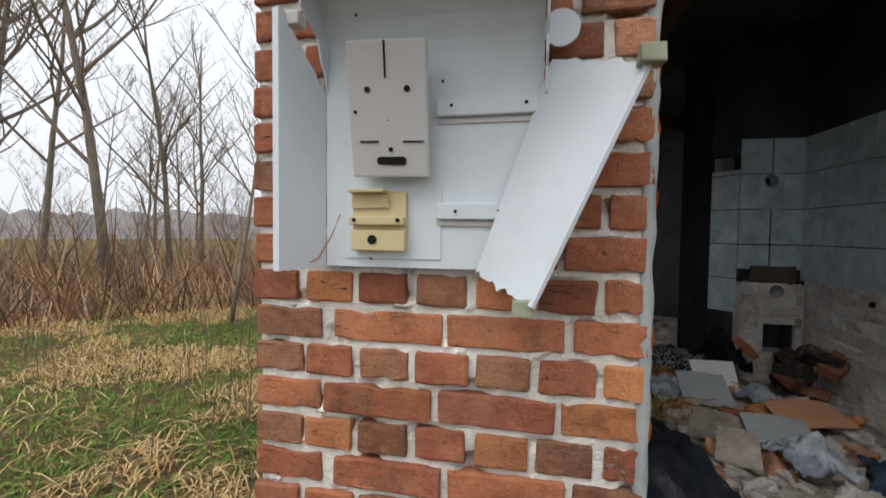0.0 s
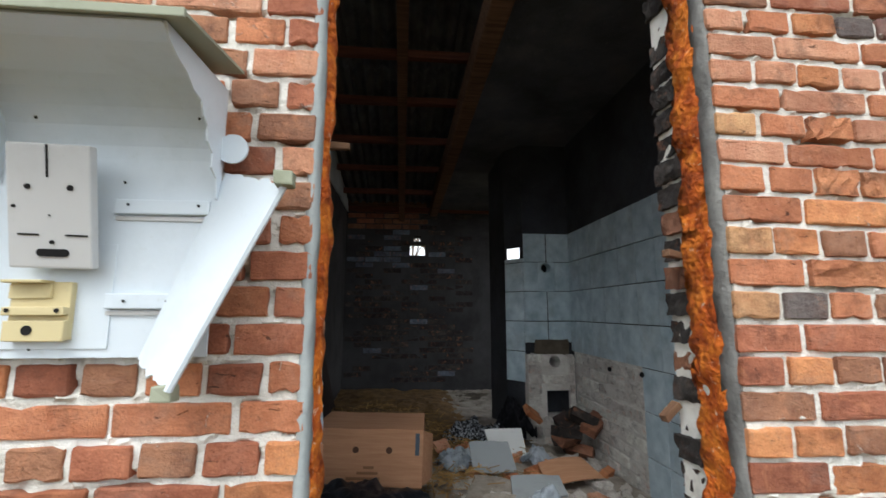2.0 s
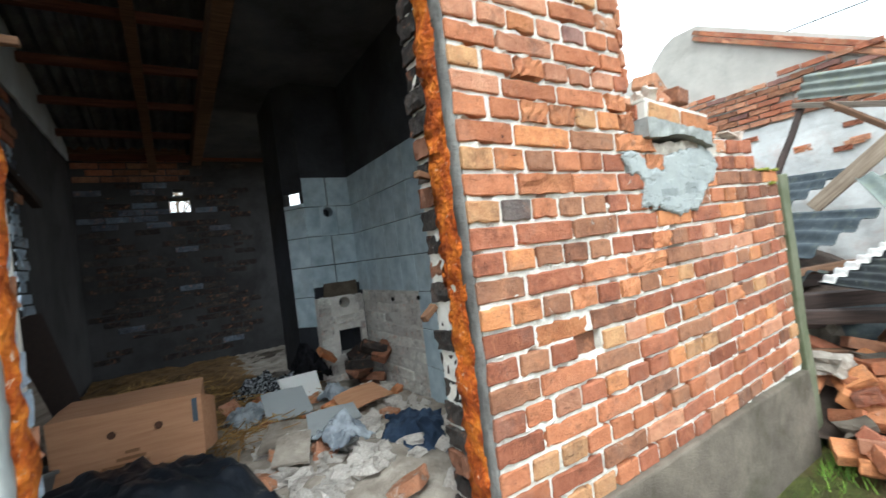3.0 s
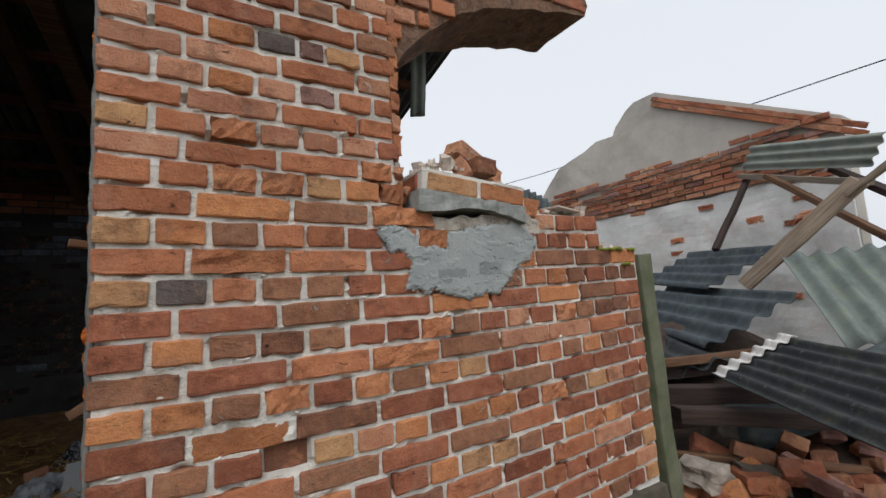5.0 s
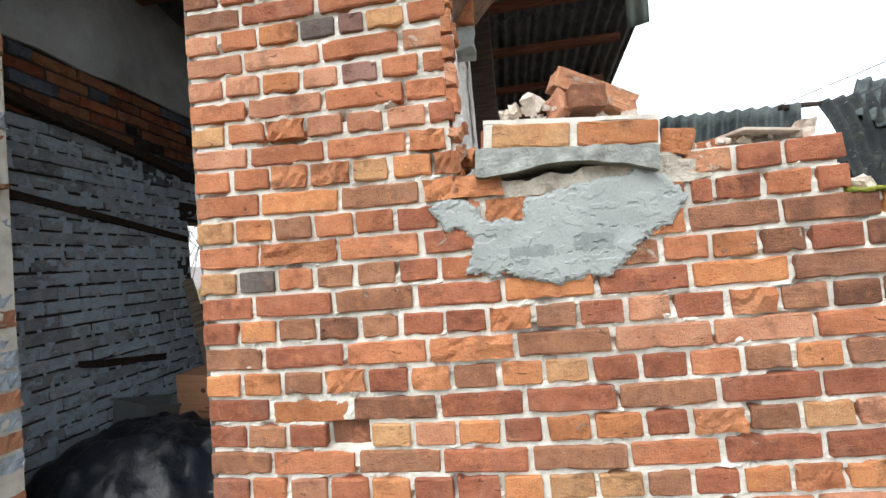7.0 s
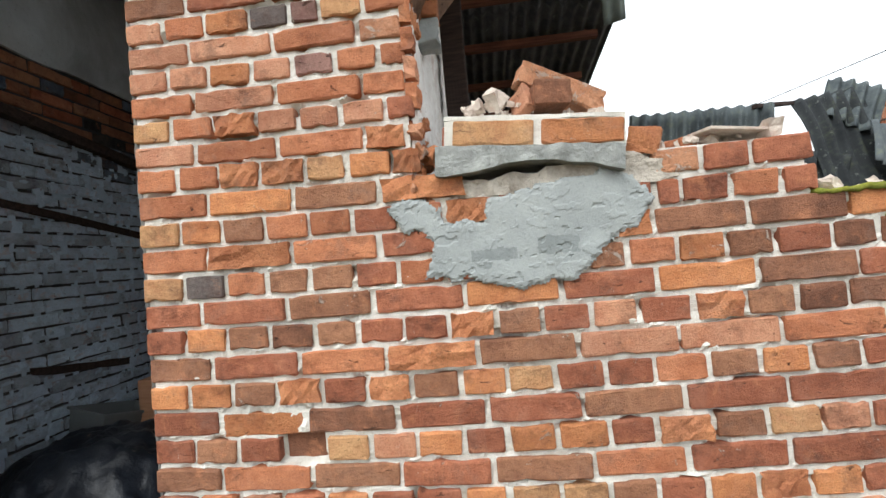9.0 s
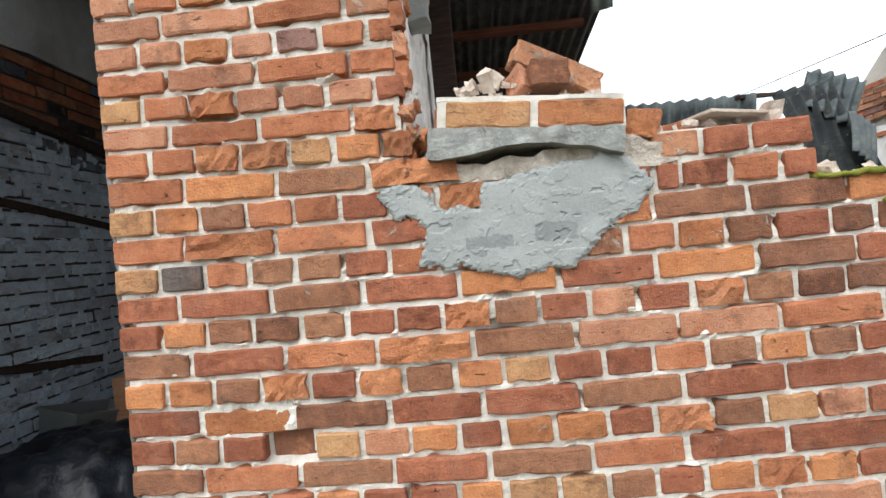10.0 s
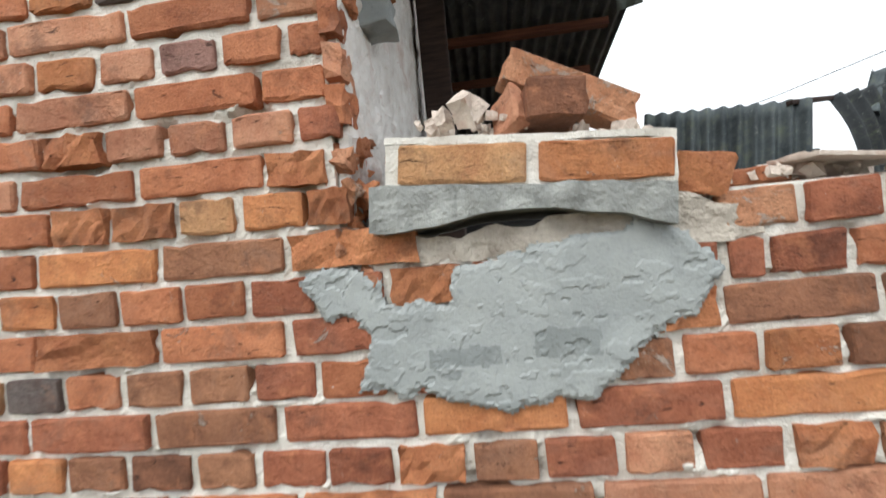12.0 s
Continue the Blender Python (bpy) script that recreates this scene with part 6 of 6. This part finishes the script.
for row in range(9):
    y, z = 2.85, 2.56 + 0.08 * row
    y -= 0.13 * (row % 2)
    while y > -1.82:
        if not (row == 8 and grnd.random() < 0.3) and grnd.random() > 0.08 and not (row == 0 and grnd.random() < 0.4):
            ob = new("brick", brick_mesh("x" if grnd.random() < 0.35 else "n", grnd.choice("rrbvdpm"), 0.24, grnd.randrange(6)))
            ob.parent = gable
            ob.matrix_basis = pose(-0.06 - 0.015 * (row % 3) + grnd.uniform(-0.01, 0.01), y, z + grnd.uniform(-0.006, 0.006), 0, 0, -90)
        y -= 0.255
for i in range(22):
    t = i / 21
    y, z = 0.02 - 2.05 * t, 4.36 - 1.17 * t
    for n in range(2):
        ob = new("brick", brick_mesh("n", grnd.choice("rrobp"), 0.24, grnd.randrange(6)))
        ob.parent = gable
        ob.matrix_basis = pose(-0.05 - 0.02 * n, y, z - 0.09 * n - 0.1, 0, 0, -90) @ pose(0, 0, 0, 0, 29, 0)
for i in range(34):
    ob = new("brick", brick_mesh("x", grnd.choice("oorp"), 0.18, grnd.randrange(6)))
    ob.parent = gable
    y, z = 2.6 - 4.6 * grnd.random(), 0.9 + 1.6 * grnd.random()
    ob.matrix_basis = pose(-0.062, y, z, 0, 0, -90)

# overhead cable
ob = mesh_object("overhead_cable", tube([(10, 16, 5.75), (10, 12.5, 5.42), (10, 8.2, 5.1), (10, 2.0, 4.87), (10, -6, 4.6)], [0.012] * 5, 5), Mat("black_cable", 0.6).colour(srgb(40, 40, 42)).m)
tagged(ob, "thin black overhead cable", "cable", kind="structure")

# ---- meadow, thicket and bare trees ----
def bark(name, light, dark):
    k = Mat(name, 0.95)
    c = k.ramp(k.noise(5, 6, 0.7, k.stretched(3, 3, 1)), (0.3, dark), (0.7, light))
    m = k.step(k.noise(2.0, 5), 0.55, 0.7)
    c = k.mix(k.math("MULTIPLY", m, 0.4), c, srgb(104, 108, 76))
    k.colour(c).bump(k.noise(20, 5), 0.6, 0.02)
    return k.m


BARK = bark("grey_brown_bark", srgb(150, 138, 122), srgb(98, 88, 78))
TWIG = bark("twig_bark", srgb(142, 126, 112), srgb(98, 84, 74))


def grow(wood, twigs, p, d, length, r, level, rnd):
    """A limb of several bends, with smaller limbs along it."""
    n = 5 if level < 2 else 3
    pts, radii = [p.copy()], [r]
    for i in range(n):
        d = (d + Vector((rnd.uniform(-1, 1), rnd.uniform(-1, 1), rnd.uniform(-0.3, 0.8))) * (0.10 if level == 0 else 0.2)).normalized()
        p = p + d * length / n
        pts.append(p.copy())
        radii.append(r * (1 - 0.85 * (i + 1) / n) + 0.002)
    add_tube(wood if level == 0 else twigs, pts, radii, (8, 5, 4, 3)[min(level, 3)])
    if level >= 3:
        return
    count = (13, 6, 4)[level]
    for i in range(count):
        f = rnd.uniform(0.28 if level == 0 else 0.2, 0.98)
        j = min(int(f * n), n - 1)
        q = pts[j].lerp(pts[j + 1], f * n - j)
        a = rnd.uniform(0, 2 * math.pi)
        side = Vector((math.cos(a), math.sin(a), rnd.uniform(0.2, 1.0)))
        dd = (d * 0.55 + side * 0.8).normalized()
        grow(wood, twigs, q, dd, length * rnd.uniform(0.28, 0.5) * (1.15 - 0.5 * f), max(radii[j] * 0.5, 0.004), level + 1, rnd)


def tree(seed, height, radius, lean=(0, 0)):
    rnd = random.Random(seed)
    wood, twigs = bmesh.new(), bmesh.new()
    grow(wood, twigs, Vector((0, 0, -0.1)), Vector((lean[0], lean[1], 1)).normalized(), height, radius, 0, rnd)
    base = empty("bare_tree")
    part("trunk", wood, BARK, base, "", True)
    part("crown", twigs, TWIG, base, "bare winter branches")
    return tagged(base, "leafless young tree with a grey-brown trunk", "tree", "bare trees of the thicket")


kinds = [tree(1, 8.5, 0.1, (0.03, 0)), tree(2, 7.5, 0.06, (-0.12, 0.1)), tree(3, 6.5, 0.036, (0.08, 0.06)), tree(4, 9.5, 0.085, (0.14, 0.05))]
spots = [(-8.5, 5.6, 0, 1.0), (-10.8, 5.0, 3, 1.0), (-11.5, 3.6, 1, 1.1), (-7.2, 8.2, 1, 0.8)]
wood_rnd = random.Random(14)
for n in range(28):
    d, a = wood_rnd.uniform(9.5, 24), radians(wood_rnd.uniform(18, 82))
    spots.append((-0.9 - d * math.sin(a), -0.8 + d * math.cos(a), wood_rnd.randrange(4), wood_rnd.uniform(0.55, 1.1)))
for n in range(12):
    spots.append((wood_rnd.uniform(-6, 0.6), wood_rnd.uniform(9, 18), wood_rnd.randrange(4), wood_rnd.uniform(0.6, 0.95)))
for n in range(42):
    d, a = wood_rnd.uniform(8.3, 14), radians(wood_rnd.uniform(25, 88))
    spots.append((-0.9 - d * math.sin(a), -0.8 + d * math.cos(a), wood_rnd.choice((1, 2)), wood_rnd.uniform(0.16, 0.38)))
spots += [(-4.6, 6.3, 2, 0.6), (-3.6, 4.3, 2, 0.5), (-5.2, 4.6, 1, 0.6)]
used = set()
for x, y, kind, s in spots:
    m = pose(x, y, ground_height(x, y), 0, 0, wood_rnd.uniform(0, 360))
    if kind in used:
        ob = copy_thing(kinds[kind], m)
    else:
        ob = kinds[kind]
        ob.matrix_basis = m
        used.add(kind)
    ob.scale = (s, s, s)

SCRUB = Mat("brown_scrub", 0.95)
SCRUB.island()
SCRUB.colour(SCRUB.ramp(SCRUB.random, (0, srgb(104, 78, 64)), (0.6, srgb(158, 124, 100)), (1, srgb(196, 164, 128))))
scrub_rnd = random.Random(17)
bm = bmesh.new()
for n in range(9000):
    d, a = 8.0 + 16 * scrub_rnd.random() ** 1.5, radians(scrub_rnd.uniform(5, 92))
    x, y = -0.9 - d * math.sin(a), -0.8 + d * math.cos(a)
    h = scrub_rnd.uniform(0.35, 1.15) * (2.4 if scrub_rnd.random() < 0.16 else 1)
    w = scrub_rnd.uniform(0.006, 0.014)
    p = Vector((x, y, ground_height(x, y) - 0.02))
    tip = p + Vector((scrub_rnd.uniform(-0.7, 0.7) * h, scrub_rnd.uniform(-0.7, 0.7) * h, h * scrub_rnd.uniform(0.6, 1.0)))
    mid = p.lerp(tip, 0.55) + Vector((scrub_rnd.uniform(-0.05, 0.05), scrub_rnd.uniform(-0.05, 0.05), 0))
    s = Vector((math.cos(a), math.sin(a), 0)) * w
    v = [bm.verts.new(q) for q in (p - s, p + s, mid + s * 0.7, mid - s * 0.7, tip)]
    bm.faces.new([v[0], v[1], v[2], v[3]])
    bm.faces.new([v[3], v[2], v[4]])
tagged(mesh_object("scrub_thicket", bm, SCRUB.m), "brown leafless scrub and dead stalks at the edge of the meadow", "scrub", kind="stuff")

GRASS = Mat("grass_blades", 0.85)
GRASS.island()
GRASS.colour(GRASS.ramp(GRASS.random, (0, srgb(134, 104, 64)), (0.55, srgb(206, 172, 116)), (1, srgb(226, 200, 150))))
GREEN = Mat("green_grass_blades", 0.8)
GREEN.island()
GREEN.colour(GREEN.ramp(GREEN.random, (0, srgb(66, 96, 34)), (1, srgb(126, 156, 62))))
grass_rnd = random.Random(23)


def blades(name, count, material, label, want, tall):
    bm = bmesh.new()
    made = 0
    while made < count:
        x, y = -1.6 - 6.4 * grass_rnd.random() ** 1.3, grass_rnd.uniform(-1.0, 7.5)
        patch_here = noise.noise(Vector((x * 0.9, y * 0.9, 11))) + 0.35 * noise.noise(Vector((x * 3, y * 3, 2)))
        if (patch_here > 0.03) != want and grass_rnd.random() < 0.93:
            continue
        made += 1
        p = Vector((x, y, ground_height(x, y) - 0.01))
        h = grass_rnd.uniform(0.4, 1.0) * tall
        a = grass_rnd.uniform(0, 6.28)
        bend = Vector((math.cos(a), math.sin(a), 0)) * h * grass_rnd.uniform(0.5, 3.0)
        s = Vector((-math.sin(a), math.cos(a), 0)) * 0.0035
        mid, tip = p + Vector((0, 0, h * 0.6)) + bend * 0.4, p + Vector((0, 0, h * grass_rnd.uniform(0.3, 0.75))) + bend
        v = [bm.verts.new(q) for q in (p - s, p + s, mid + s, mid - s, tip)]
        bm.faces.new([v[0], v[1], v[2], v[3]])
        bm.faces.new([v[3], v[2], v[4]])
    tagged(mesh_object(name, bm, material.m), label, "grass", kind="stuff")


blades("dead_grass", 34000, GRASS, "matted straw-coloured dead grass", False, 0.12)
blades("green_grass", 26000, GREEN, "low green winter grass", True, 0.07)
# stalks standing in the meadow
bm = bmesh.new()
for n in range(140):
    x, y = -1.8 - 5 * grass_rnd.random(), grass_rnd.uniform(0.5, 7)
    z = ground_height(x, y)
    h = grass_rnd.uniform(0.25, 0.8)
    add_tube(bm, [(x, y, z - 0.02), (x + grass_rnd.uniform(-0.05, 0.05), y, z + h * 0.6), (x + grass_rnd.uniform(-0.12, 0.12), y + 0.03, z + h)], [0.005, 0.004, 0.002], 4)
tagged(mesh_object("dead_stalks", bm, TWIG), "thin dead stalks standing in the meadow", "stalks", kind="stuff")
# some tufts at the foot of the right wall end
bm = bmesh.new()
for n in range(420):
    x, y = grass_rnd.gauss(2.3, 0.25), -0.08 - abs(grass_rnd.gauss(0, 0.12))
    p = Vector((x, y, 0.15))
    h, a = grass_rnd.uniform(0.03, 0.1), grass_rnd.uniform(0, 6.28)
    b = Vector((math.cos(a), math.sin(a), 0)) * h * 0.7
    s = Vector((-math.sin(a), math.cos(a), 0)) * 0.004
    bm.faces.new([bm.verts.new(q) for q in (p - s, p + s, p + b + Vector((0, 0, h)))])
tagged(mesh_object("wall_foot_grass", bm, GREEN.m), "green tufts of grass at the foot of the wall", "grass", kind="stuff")

# distant wood, its haze painted in as pale grey colour
HAZE = Mat("distant_wood_painted_haze", 1.0)
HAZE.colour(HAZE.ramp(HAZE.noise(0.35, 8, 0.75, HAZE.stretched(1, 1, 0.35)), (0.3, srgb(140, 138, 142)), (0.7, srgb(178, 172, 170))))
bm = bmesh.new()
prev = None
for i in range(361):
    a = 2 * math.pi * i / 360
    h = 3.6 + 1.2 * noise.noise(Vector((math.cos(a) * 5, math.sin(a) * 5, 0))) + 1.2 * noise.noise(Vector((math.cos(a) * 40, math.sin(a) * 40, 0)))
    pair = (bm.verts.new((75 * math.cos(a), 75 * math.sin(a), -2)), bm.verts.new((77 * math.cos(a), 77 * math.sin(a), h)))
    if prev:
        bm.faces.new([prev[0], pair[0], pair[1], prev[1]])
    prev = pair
tagged(mesh_object("backdrop", bm, HAZE.m), "strip of distant bare woodland with haze painted into its colour", "backdrop", kind="structure")
